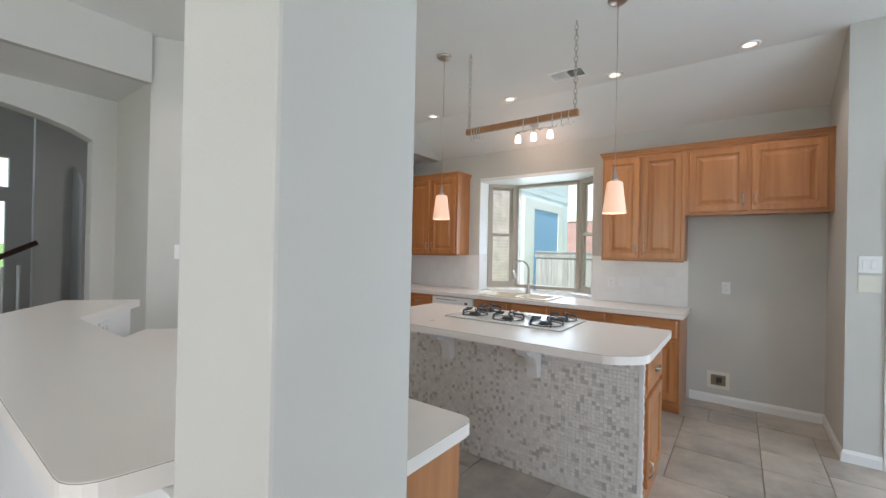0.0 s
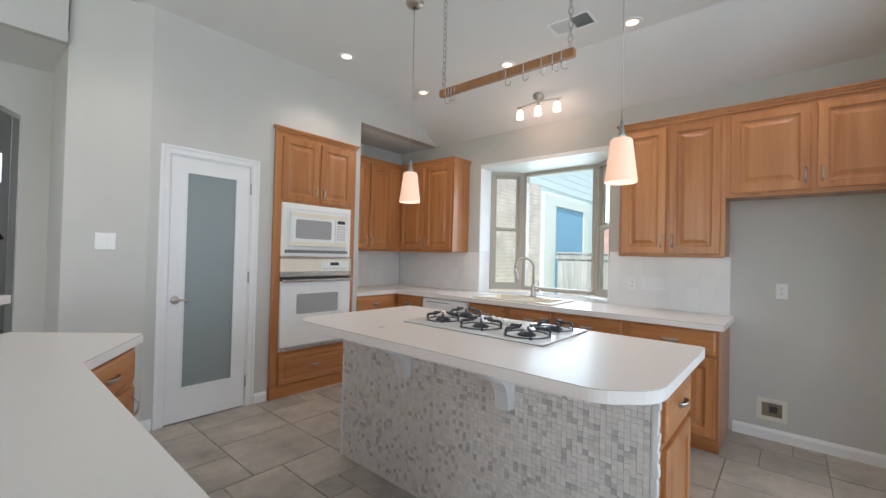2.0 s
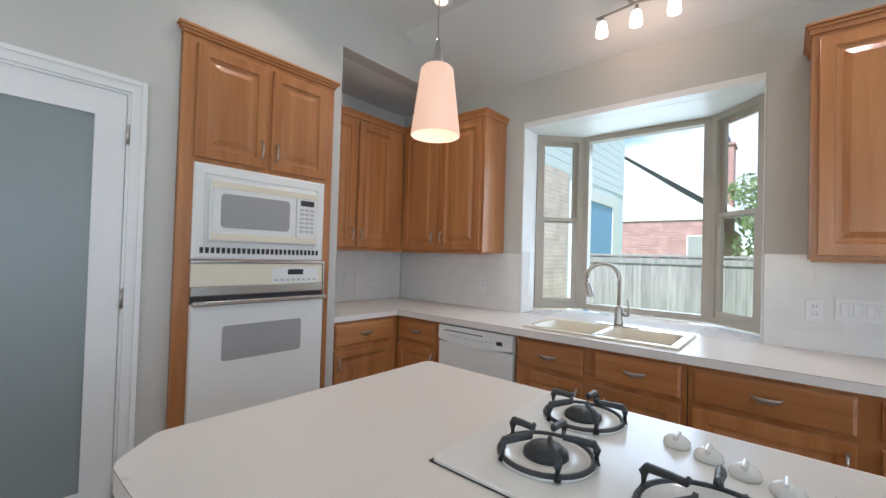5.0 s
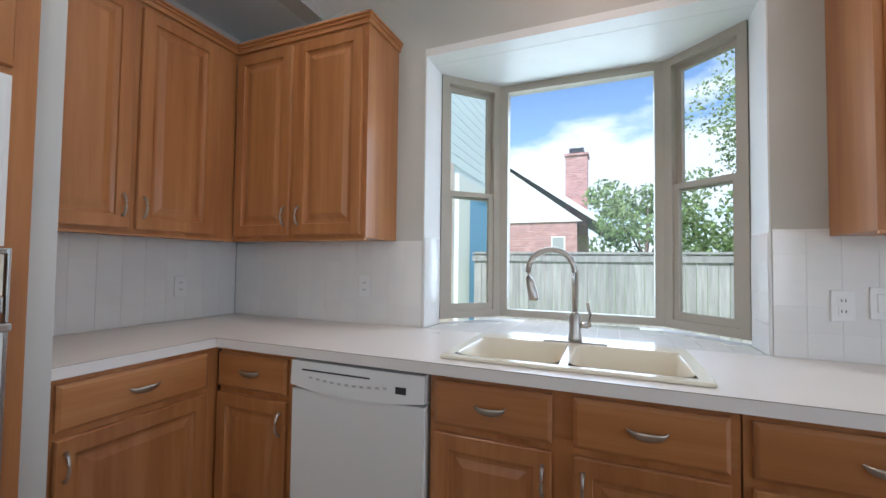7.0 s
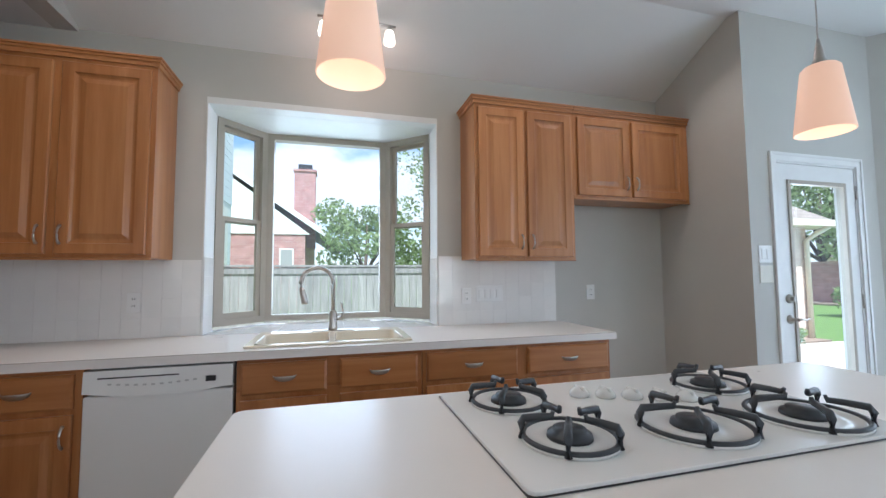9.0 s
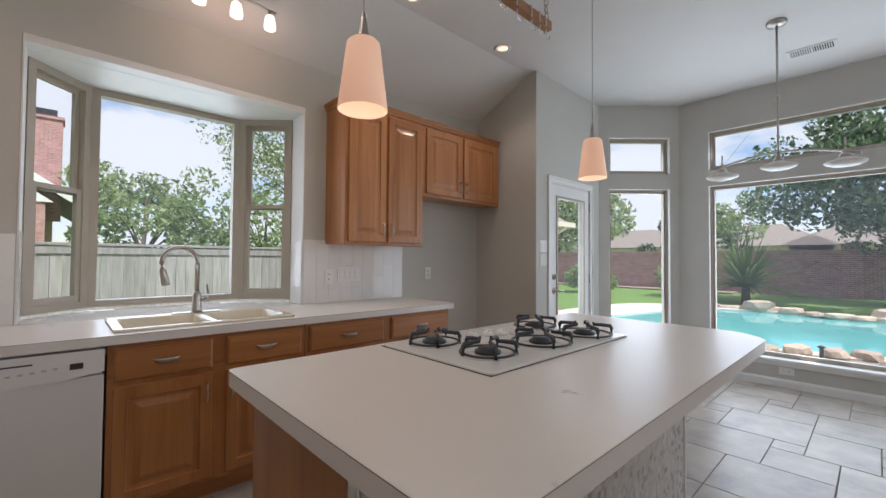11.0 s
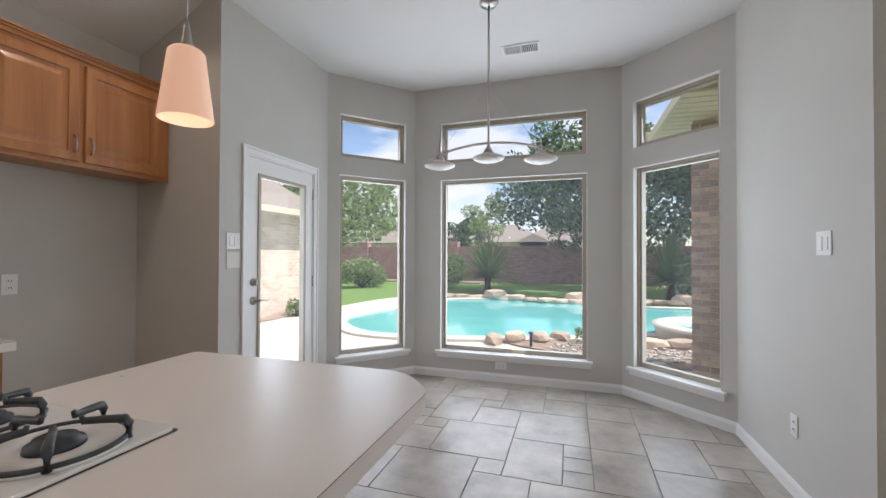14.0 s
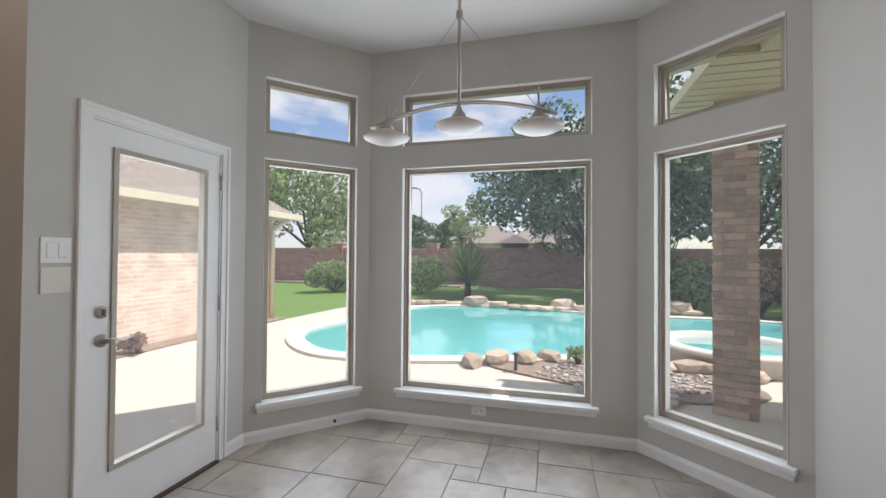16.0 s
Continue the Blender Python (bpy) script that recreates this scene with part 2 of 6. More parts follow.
M_BLADE = mat("grass_blade", (0.13, 0.25, 0.05), 0.8, island=0.4)
M_LEAF = mat("tree_leaf", (0.125, 0.185, 0.10), 0.36, island=0.55)
M_LEAF2 = mat("pale_tree_leaf", (0.28, 0.36, 0.16), 0.5, island=0.5)
M_LEAF3 = mat("pink_bloom_leaf", (0.30, 0.22, 0.18), 0.6, island=0.4)
M_FROND = mat("palm_frond", (0.22, 0.32, 0.11), 0.45, island=0.45)


def translucent(m, share=0.6):
    """Leaves let some light through."""
    n, l = m.node_tree.nodes, m.node_tree.links
    b, o = n["Principled BSDF"], n["Material Output"]
    t, mx = n.new("ShaderNodeBsdfTranslucent"), n.new("ShaderNodeMixShader")
    mx.inputs[0].default_value = share
    if b.inputs["Base Color"].links:
        l.new(b.inputs["Base Color"].links[0].from_socket, t.inputs["Color"])
    l.new(b.outputs[0], mx.inputs[1])
    l.new(t.outputs[0], mx.inputs[2])
    l.new(mx.outputs[0], o.inputs["Surface"])


for _m in (M_LEAF, M_LEAF2, M_LEAF3, M_FROND, M_BLADE):
    translucent(_m)
M_BARK = mat("bark", (0.10, 0.075, 0.055), 0.95, vary=0.3, scale=9, bump=0.8, bump_scale=20)
M_STONE = mat("garden_stone", (0.56, 0.44, 0.34), 0.85, rnd=0.25, vary=0.25, scale=4, bump=0.6, bump_scale=14)
M_PEBBLE = mat("river_pebble", (0.38, 0.34, 0.31), 0.7, island=0.5)
M_SOIL = mat("bed_mulch", (0.28, 0.21, 0.16), 0.95, vary=0.35, scale=18, bump=0.9, bump_scale=50)
M_BRICK = brick_mat("red_garden_brick", (0.38, 0.175, 0.165), (0.50, 0.255, 0.225), (0.56, 0.49, 0.47))
M_BRICKP = brick_mat("pale_house_brick", (0.64, 0.46, 0.36), (0.74, 0.58, 0.48), (0.76, 0.69, 0.61))
M_BRICKO = mat("column_brick", (0.52, 0.37, 0.285), 0.9, rnd=0.30, vary=0.25, scale=9, bump=0.5, bump_scale=60)
M_MORTAR = mat("mortar", (0.58, 0.53, 0.46), 0.95, vary=0.15, scale=12)
M_SIDING = mat("pale_siding", (0.70, 0.76, 0.80), 0.7, vary=0.06, scale=3)
M_FENCE = mat("weathered_fence", (0.33, 0.32, 0.31), 0.9, rnd=0.16, vary=0.3, scale=3, stretch=(6, 6, 0.6))
M_ROOF = mat("shingle_roof", (0.27, 0.23, 0.20), 0.95, vary=0.3, scale=14, bump=0.6, bump_scale=40)
M_EAVE = mat("cream_eave", (0.66, 0.60, 0.46), 0.7, vary=0.04, scale=4)
M_OUTW = mat("white_outside_trim", (0.78, 0.78, 0.76), 0.6, vary=0.03, scale=4)
M_BLUEDOOR = mat("blue_grey_door", (0.20, 0.40, 0.62), 0.6, vary=0.05, scale=3)
M_OAK = mat("oak_door_edge", (0.36, 0.17, 0.07), 0.5, vary=0.2, scale=5, stretch=(8, 8, 0.8))


# ---- building helpers ----
def box(bm, x0, x1, y0, y1, z0, z1, bev=0.0):
    b = bm if not bev else bmesh.new()
    vs = [b.verts.new((x, y, z)) for x in (x0, x1) for y in (y0, y1) for z in (z0, z1)]
    for f in ((0, 1, 3, 2), (4, 6, 7, 5), (0, 4, 5, 1), (2, 3, 7, 6), (0, 2, 6, 4), (1, 5, 7, 3)):
        b.faces.new([vs[i] for i in f])
    if bev:
        bmesh.ops.bevel(b, geom=list(b.edges), offset=bev, segments=2, profile=0.5, affect="EDGES")
        join(bm, b)
        b.free()
    return bm


def join(bm, other, m=None):
    new_v = {v: bm.verts.new(m @ v.co if m else v.co) for v in other.verts}
    for f in other.faces:
        try:
            nf = bm.faces.new([new_v[v] for v in f.verts])
            nf.smooth = f.smooth
        except ValueError:
            pass
    return bm


def prism(bm, poly, z0, z1, bev=0.0):
    """A flat plan outline, extruded upright."""
    b = bmesh.new()
    lo = [b.verts.new((x, y, z0)) for x, y in poly]
    hi = [b.verts.new((x, y, z1)) for x, y in poly]
    n = len(poly)
    b.faces.new(list(reversed(lo)))
    top = b.faces.new(hi)
    for i in range(n):
        b.faces.new((lo[i], lo[(i + 1) % n], hi[(i + 1) % n], hi[i]))
    bmesh.ops.recalc_face_normals(b, faces=list(b.faces))
    if bev:
        bmesh.ops.bevel(b, geom=list(top.edges), offset=bev, segments=3, profile=0.5, affect="EDGES")
    join(bm, b)
    b.free()
    return bm


def lathe(bm, prof, at=(0, 0, 0), m=None, seg=24, smooth=True):
    """Rings of (radius, height) turned about the upright axis."""
    m = m or Matrix.Translation(at)
    rings = []
    for r, z in prof:
        rings.append([bm.verts.new(m @ Vector((r * math.cos(2 * math.pi * k / seg), r * math.sin(2 * math.pi * k / seg), z))) for k in range(seg)])
    for a, b in zip(rings, rings[1:]):
        for k in range(seg):
            f = bm.faces.new((a[k], a[(k + 1) % seg], b[(k + 1) % seg], b[k]))
            f.smooth = smooth
    for ring in (rings[0], rings[-1]):
        try:
            bm.faces.new(ring)
        except ValueError:
            pass
    return bm


def tube(bm, pts, r, seg=8, closed=False):
    pts = [Vector(p) for p in pts]
    rings, n = [], len(pts)
    up = Vector((0, 0, 1))
    for i, p in enumerate(pts):
        a = pts[(i - 1) % n] if (closed or i) else p
        b = pts[(i + 1) % n] if (closed or i < n - 1) else p
        d = (b - a).normalized()
        u = d.cross(up)
        if u.length < 1e-3:
            u = d.cross(Vector((0, 1, 0)))
        u.normalize()
        v = d.cross(u)
        rad = r[i] if isinstance(r, (list, tuple)) else r
        rings.append([bm.verts.new(p + rad * (math.cos(2 * math.pi * k / seg) * u + math.sin(2 * math.pi * k / seg) * v)) for k in range(seg)])
    pairs = list(zip(rings, rings[1:])) + ([(rings[-1], rings[0])] if closed else [])
    for a, b in pairs:
        for k in range(seg):
            f = bm.faces.new((a[k], a[(k + 1) % seg], b[(k + 1) % seg], b[k]))
            f.smooth = True
    if not closed:
        bm.faces.new(rings[0])
        bm.faces.new(rings[-1])
    return bm


def panel(bm, x0, x1, z0, z1, steps, y=0.0, back=0.02):
    """A board standing in the xz plane whose front (towards -y) is stepped: (inset, depth) from the rim inwards."""
    rings = []
    for inset, d in [(0, y + back), *[(i, y + dd) for i, dd in steps]]:
        rings.append([bm.verts.new((x, d, z)) for x, z in ((x0 + inset, z0 + inset), (x1 - inset, z0 + inset), (x1 - inset, z1 - inset), (x0 + inset, z1 - inset))])
    for a, b in zip(rings, rings[1:]):
        for k in range(4):
            bm.faces.new((a[k], a[(k + 1) % 4], b[(k + 1) % 4], b[k]))
    bm.faces.new(rings[-1])
    bm.faces.new(list(reversed(rings[0])))
    return bm


def rslab(x0, x1, z0, z1, r, y0, y1, seg=5):
    """A board in the xz plane with rounded corners."""
    bm = bmesh.new()
    out = []
    for cx, cz, a0 in ((x1 - r, z1 - r, 0), (x0 + r, z1 - r, 90), (x0 + r, z0 + r, 180), (x1 - r, z0 + r, 270)):
        for k in range(seg + 1):
            a = radians(a0 + 90 * k / seg)
            out.append((cx + r * math.cos(a), cz + r * math.sin(a)))
    fr, bk = [bm.verts.new((x, y0, z)) for x, z in out], [bm.verts.new((x, y1, z)) for x, z in out]
    bm.faces.new(fr)
    bm.faces.new(list(reversed(bk)))
    for i in range(len(out)):
        j = (i + 1) % len(out)
        bm.faces.new((fr[i], fr[j], bk[j], bk[i]))
    return bm


def mesh_of(name, bm, material, fix=True):
    if fix:
        bmesh.ops.recalc_face_normals(bm, faces=list(bm.faces))
    me = bpy.data.meshes.new(name)
    bm.to_mesh(me)
    bm.free()
    me.materials.append(material)
    return me


def part(name, bm, material, parent=None, label="", fix=True):
    ob = new(name, mesh_of(name, bm, material, fix))
    if parent:
        ob.parent = parent
    if label:
        ob["label"] = label
    return ob


def thing(name, label, category, m=None, group="", kind=""):
    ob = new(name)
    ob.empty_display_size = 0.1
    if m:
        ob.matrix_world = m
    return tagged(ob, label, category, group, kind)


def structure(name, bm, material, label, category="wall"):
    return tagged(part(name, bm, material), label, category, kind="structure")


def B(*a, **k):
    return box(bmesh.new(), *a, **k)


# ---- large structure ----
H = 3.09          # ceiling
WY, WX = 4.83, -3.68    # window wall, pantry wall
B1, B2, B3, B4 = (1.79, 4.06), (2.48, 3.41), (2.48, 1.32), (1.81, 0.62)


def wall(name, a, b, thick, z0, z1, openings=(), label="warm grey painted plaster wall", ext=(0, 0), material=None):
    """An inner face from a to b; the thickness goes to the left of that way. Openings: (from, to, bottom, top)."""
    a, b = Vector((*a, 0)), Vector((*b, 0))
    d = (b - a).normalized()
    n = Vector((-d.y, d.x, 0))
    L = (b - a).length
    bm = bmesh.new()
    xs = sorted({-ext[0], L + ext[1], *[v for o in openings for v in o[:2]]})
    zs = sorted({z0, z1, *[v for o in openings for v in o[2:]]})
    m = Matrix((( d.x, n.x, 0, a.x), (d.y, n.y, 0, a.y), (0, 0, 1, 0), (0, 0, 0, 1)))
    for x0, x1 in zip(xs, xs[1:]):
        run = None
        for za, zb in zip(zs, zs[1:]):
            c = ((x0 + x1) / 2, (za + zb) / 2)
            hole = any(o[0] < c[0] < o[1] and o[2] < c[1] < o[3] for o in openings)
            if not hole and run is None:
                run = za
            if run is not None and (hole or zb == zs[-1]):
                box(bm, x0, x1, 0, thick, run, za if hole else zb)
                run = None
    bmesh.ops.transform(bm, matrix=m, verts=list(bm.verts))
    bmesh.ops.remove_doubles(bm, verts=list(bm.verts), dist=0.0005)
    return structure(name, bm, material or M_WALL, label), m, L


wall("wall_north", (-4.36, WY), (0.51, WY), 0.10, 0, H + 0.1, [(1.38, 2.90, 0.86, 2.42)], ext=(0.1, 0.1))
wall("wall_alcove_side", (0.51, WY), (0.51, 4.20), 0.14, 0, H + 0.1, ext=(0, 0))
_, M_DOORW, _ = wall("wall_patio_door", (0.51, 4.06), B1, 0.14, 0, H + 0.1, [(0.255, 1.055, 0, 2.045)])
_, MW1, LW1 = wall("wall_bay_a", B1, B2, 0.14, 0, H + 0.1, [(0.12, 0.84, 0.28, 2.10), (0.12, 0.84, 2.28, 2.71)])
_, MW2, LW2 = wall("wall_bay_b", B2, B3, 0.14, 0, H + 0.1, [(0.295, 1.785, 0.28, 2.10), (0.295, 1.785, 2.28, 2.71)])
_, MW3, LW3 = wall("wall_bay_c", B3, B4, 0.14, 0, H + 0.1, [(0.12, 0.86, 0.28, 2.10), (0.12, 0.86, 2.28, 2.71)])
wall("wall_breakfast_south", B4, (0.40, 0.62), 0.14, 0, H + 0.1)
# unseen walls closing the living side; their openings are added for the fill lamps
wall("wall_living_east", (0.40, 0.48), (0.40, -5.1), 0.14, 0, H + 0.1, [(1.2, 4.6, 0.4, 2.7)], ext=(0, 0))
wall("wall_living_south", (0.40, -5.1), (-4.7, -5.1), 0.14, 0, H + 0.1, [(0.6, 3.4, 0.5, 2.6), (4.0, 4.8, 0.5, 2.6)])
wall("wall_pantry", (WX, 1.70), (WX, 3.58), 0.12, 0, H + 0.1, [(0.125, 0.735, 0, 2.045), (0.925, 1.805, 0, 2.44)])
wall("wall_nook_south", (WX - 0.12, 3.58), (-4.36, 3.58), 0.12, 0, H + 0.1)
wall("wall_nook_west", (-4.36, 3.46), (-4.36, WY), 0.10, 0, H + 0.1)
wall("wall_pantry_return", (-3.90, 1.27), (WX, 1.70), 0.12, 0, H + 0.1)
wall("wall_hall_return", (-4.7, 1.27), (-3.90, 1.27), 0.12, 0, H + 0.1)
structure("wall_soffit_fascia", B(WX - 0.12, WX, 3.58, WY, 2.74, H), M_WALL, "painted fascia above the cabinet nook")
structure("ceiling_nook", B(-4.36, WX - 0.12, 3.58, WY, 2.74, 2.84), M_CEIL, "low flat nook ceiling", "ceiling")
# pantry and oven recess are closed behind
wall("wall_pantry_back", (-4.36, 1.6), (-4.36, 3.46), 0.10, 0, H)

# flat ceiling, and its slope down to the window wall
bm = prism(bmesh.new(), [(-4.8, -5.2), (0.5, -5.2), (0.5, 0.55), (1.9, 0.55), (2.6, 1.25), (2.6, 3.45), (1.9, 4.15), (-4.5, 4.15), (-4.8, 4.15)], H, H + 0.1)
structure("ceiling", bm, M_CEIL, "flat white painted ceiling", "ceiling")
bm = bmesh.new()
v = [bm.verts.new(p) for p in ((WX, 4.15, H), (0.51, 4.15, H), (0.51, WY, 2.755), (WX, WY, 2.755), (WX, 4.15, H + 0.1), (0.51, 4.15, H + 0.1), (0.51, WY, H + 0.1), (WX, WY, H + 0.1))]
for f in ((0, 1, 2, 3), (4, 7, 6, 5), (0, 4, 5, 1), (3, 2, 6, 7), (0, 3, 7, 4), (1, 5, 6, 2)):
    bm.faces.new([v[i] for i in f])
structure("ceiling_slope", bm, M_CEIL, "sloped white ceiling above the kitchen window", "ceiling")

# lower hall ceiling and header beyond the kitchen
structure("ceiling_hall", B(-4.7, -3.92, -5.1, 1.27, 2.72, 2.8), M_CEIL, "lower hall ceiling", "ceiling")
structure("wall_header", B(-3.92, -3.86, -5.1, 1.26, 2.70, H), M_WALL, "painted header beam above the hall opening")


def arch_wall(name, m, L, thick, z1, s0, s1, spring, rise, label, material=None):
    """A wall along local x with one arched opening."""
    bm = bmesh.new()
    n = 14
    top = [(s0 + (s1 - s0) * k / n, spring + rise * math.sin(math.pi * k / n) ** 0.7) for k in range(n + 1)]
    out = [(0, 0), (s0, 0), *top, (s1, 0), (L, 0), (L, z1), (0, z1)]
    fr = [bm.verts.new((x, 0, z)) for x, z in out]
    bk = [bm.verts.new((x, thick, z)) for x, z in out]
    bm.faces.new(fr)
    bm.faces.new(list(reversed(bk)))
    for i in range(len(out)):
        j = (i + 1) % len(out)
        bm.faces.new((fr[i], fr[j], bk[j], bk[i]))
    bmesh.ops.transform(bm, matrix=m, verts=list(bm.verts))
    bmesh.ops.triangulate(bm, faces=list(bm.faces))
    return structure(name, bm, material or M_WALL, label)


arch_wall("wall_hall_arch", pose(-4.7, -5.1, 0, 0, 0, 90), 6.37, 0.16, H, 4.0, 6.20, 2.33, 0.22, "grey painted wall with a wide arched opening")
arch_wall("wall_hall_niche", pose(-7.6, 1.17, 0, 0, 0, 90), 0.73, 0.14, 4.6, 0.28, 0.49, 2.25, 0.23, "grey hall wall with an arched doorway")
structure("wall_hall_north", B(-9.4, -4.86, 1.9, 2.02, 0, 4.6), M_WALL, "grey hall wall")
structure("wall_hall_south", B(-9.4, -4.86, -3.4, -3.28, 0, 4.6), M_WALL, "grey hall wall")
wall("wall_entrance", (-9.4, -3.3), (-9.4, 1.95), 0.14, 0, 4.6, [(3.25, 4.2, 0, 2.06), (4.28, 4.42, 0.3, 2.06), (3.0, 4.45, 2.28, 2.75), (3.0, 4.45, 3.6, 4.2)])
structure("ceiling_entrance", B(-9.5, -4.7, -3.4, 2.0, 4.6, 4.7), M_CEIL, "high entrance ceiling", "ceiling")
structure("wall_hall_over", B(-4.80, -4.72, -3.4, 2.0, H, 4.6), M_WALL, "wall above the hall arch")
d1 = tagged(part("door_1", panel(bmesh.new(), 0, 0.94, 0.01, 2.05, [(0.004, 0), (0.12, 0), (0.14, 0.012), (0.2, 0.004)], back=0.05), M_DWOOD), "dark stained wooden front door, closed", "door", kind="structure")
d1.matrix_world = pose(-9.44, -0.045, 0, 0, 0, 90)
area_lamp("daylight_entrance", (-9.35, -0.9, 2.9), (-5, -0.6, 1.5), 1.5, 1.6, 22, COOL)
stairs = thing("staircase_rail", "white balusters under a dark stained handrail", "stair rail", pose(-6.9, 0.30, 0))
for i in range(6):
    p = part("baluster", lathe(bmesh.new(), [(0.018, 0), (0.018, 0.2), (0.026, 0.3), (0.016, 0.45), (0.018, 0.95)], (0.0, 0.13 * i, 0.1 + 0.02 * i), seg=10), M_WHITE, stairs)
part("newel_post", lathe(bmesh.new(), [(0.04, 0), (0.04, 0.3), (0.03, 0.5), (0.045, 0.7), (0.045, 1.08)], (0, -0.15, 0), seg=12), M_DWOOD, stairs, "dark newel post")
part("handrail", tube(bmesh.new(), [(0, -0.25, 1.10), (0, 0.1, 1.10), (0, 0.35, 1.16), (0, 0.8, 1.42)], 0.032), M_DWOOD, stairs, "dark curved handrail")
part("step", B(-0.9, 0.1, 0.0, 0.9, 0, 0.1), M_WHITE, stairs, "white stair step")

# the floor slab; the tiles are laid on it at the end of the file
FLOOR = structure("floor", prism(bmesh.new(), [(-4.36, -5.1), (0.40, -5.1), (0.40, 0.62), (1.81, 0.62), (2.48, 1.32), (2.48, 3.41), (1.79, 4.06), (0.51, 4.06), (0.51, WY), (-4.36, WY)], -0.06, -0.008), M_FGROUT, "stone-look floor tiles with dark narrow joints", "floor")
structure("floor_hall", B(-9.4, -4.36, -5.1, 2.0, -0.06, 0.0), mat("hall_wood_floor", (0.17, 0.10, 0.06), 0.35, vary=0.25, scale=4, stretch=(1, 8, 1)), "dark hall floor", "floor")


def moulding(name, a, b, h=0.085, t=0.014, e0=0.0, e1=0.0):
    """A white skirting board on the room side of a wall face from a to b."""
    a, b = Vector((*a, 0)), Vector((*b, 0))
    d = (b - a).normalized()
    n = Vector((d.y, -d.x, 0))
    bm = bmesh.new()
    L = (b - a).length
    prof = [(0.001, 0), (t, 0), (t, h * 0.72), (t * 0.55, h * 0.9), (t * 0.3, h), (0.001, h)]
    va = [bm.verts.new(a - d * e0 + n * p + Vector((0, 0, z))) for p, z in prof]
    vb = [bm.verts.new(b + d * e1 + n * p + Vector((0, 0, z))) for p, z in prof]
    for i in range(len(prof)):
        j = (i + 1) % len(prof)
        bm.faces.new((va[i], va[j], vb[j], vb[i]))
    bm.faces.new(va)
    bm.faces.new(list(reversed(vb)))
    return structure(name, bm, M_WHITE, "white painted skirting board", "baseboard")


moulding("baseboard", (-0.49, WY), (0.51, WY))
moulding("baseboard", (0.51, WY), (0.51, 4.06), e0=-0.014, e1=0.014)
moulding("baseboard", (0.51, 4.06), (0.704, 4.06))
moulding("baseboard", (1.626, 4.06), B1)
moulding("baseboard", B1, B2)
moulding("baseboard", B2, B3)
moulding("baseboard", B3, B4)
moulding("baseboard", B4, (0.40, 0.62))
moulding("baseboard", (0.40, 0.62), (0.40, -5.1))
moulding("baseboard", (WX, 2.50), (WX, 2.61))
moulding("baseboard", (WX, 1.70), (WX, 1.76))
moulding("baseboard", (-3.90, 1.27), (WX, 1.70))
moulding("baseboard", (-4.7, 1.27), (-3.90, 1.27))

# square post at the end of the bar
structure("column", B(-0.787, -0.525, 0.324, 0.571, 0, H, bev=0.006), M_WALL, "square grey painted plaster post", "column")


# ---- windows ----
def bay_window(name, m, s0, s1, z0, z1, z2, z3, label):
    """A tall fixed pane with a transom pane above, in tan metal frames, with a white sill; local x along the wall, y outwards."""
    w = thing(name, label, "window", m, kind="structure")
    for za, zb in ((z0, z1), (z2, z3)):
        f = bmesh.new()
        for a, b, c, d in ((s0, s0 + 0.045, za, zb), (s1 - 0.045, s1, za, zb), (s0 + 0.045, s1 - 0.045, za, za + 0.045), (s0 + 0.045, s1 - 0.045, zb - 0.045, zb)):
            box(f, a, b, 0.062, 0.118, c, d)
        for a, b, c, d in ((s0 + 0.002, s0 + 0.022, za, zb), (s1 - 0.022, s1 - 0.002, za, zb), (s0 + 0.022, s1 - 0.022, zb - 0.022, zb - 0.002)):
            box(f, a, b, 0.045, 0.0615, c, d)
        fr = part("window_frame", f, M_TAN, w, "tan metal frame")
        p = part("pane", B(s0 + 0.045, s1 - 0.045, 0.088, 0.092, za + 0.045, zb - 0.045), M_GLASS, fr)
        p.visible_shadow = False
        l = bmesh.new()
        for a, b, c, d in ((s0 + 0.0015, s0 + 0.006, za, zb), (s1 - 0.006, s1 - 0.0015, za, zb), (s0 + 0.006, s1 - 0.006, zb - 0.006, zb - 0.0015)):
            box(l, a, b, -0.002, 0.0445, c, d)
        part("lining", l, M_WHITE, w, "white painted lining")
    s = bmesh.new()
    box(s, s0 - 0.045, s1 + 0.045, -0.05, -0.001, z0 - 0.028, z0 + 0.004, bev=0.006)
    box(s, s0 + 0.001, s1 - 0.001, -0.001, 0.06, z0 - 0.005, z0 + 0.004)
    box(s, s0 - 0.03, s1 + 0.03, -0.022, -0.001, z0 - 0.07, z0 - 0.028, bev=0.004)
    part("window_sill", s, M_WHITE, w, "white painted sill")
    return w


bay_window("window_1", MW1, 0.12, 0.84, 0.28, 2.10, 2.28, 2.71, "tall bay window with a transom and white sill")
bay_window("window_2", MW2, 0.295, 1.785, 0.28, 2.10, 2.28, 2.71, "wide bay picture window with a transom and white sill")
bay_window("window_3", MW3, 0.12, 0.86, 0.28, 2.10, 2.28, 2.71, "tall bay window with a transom and white sill")


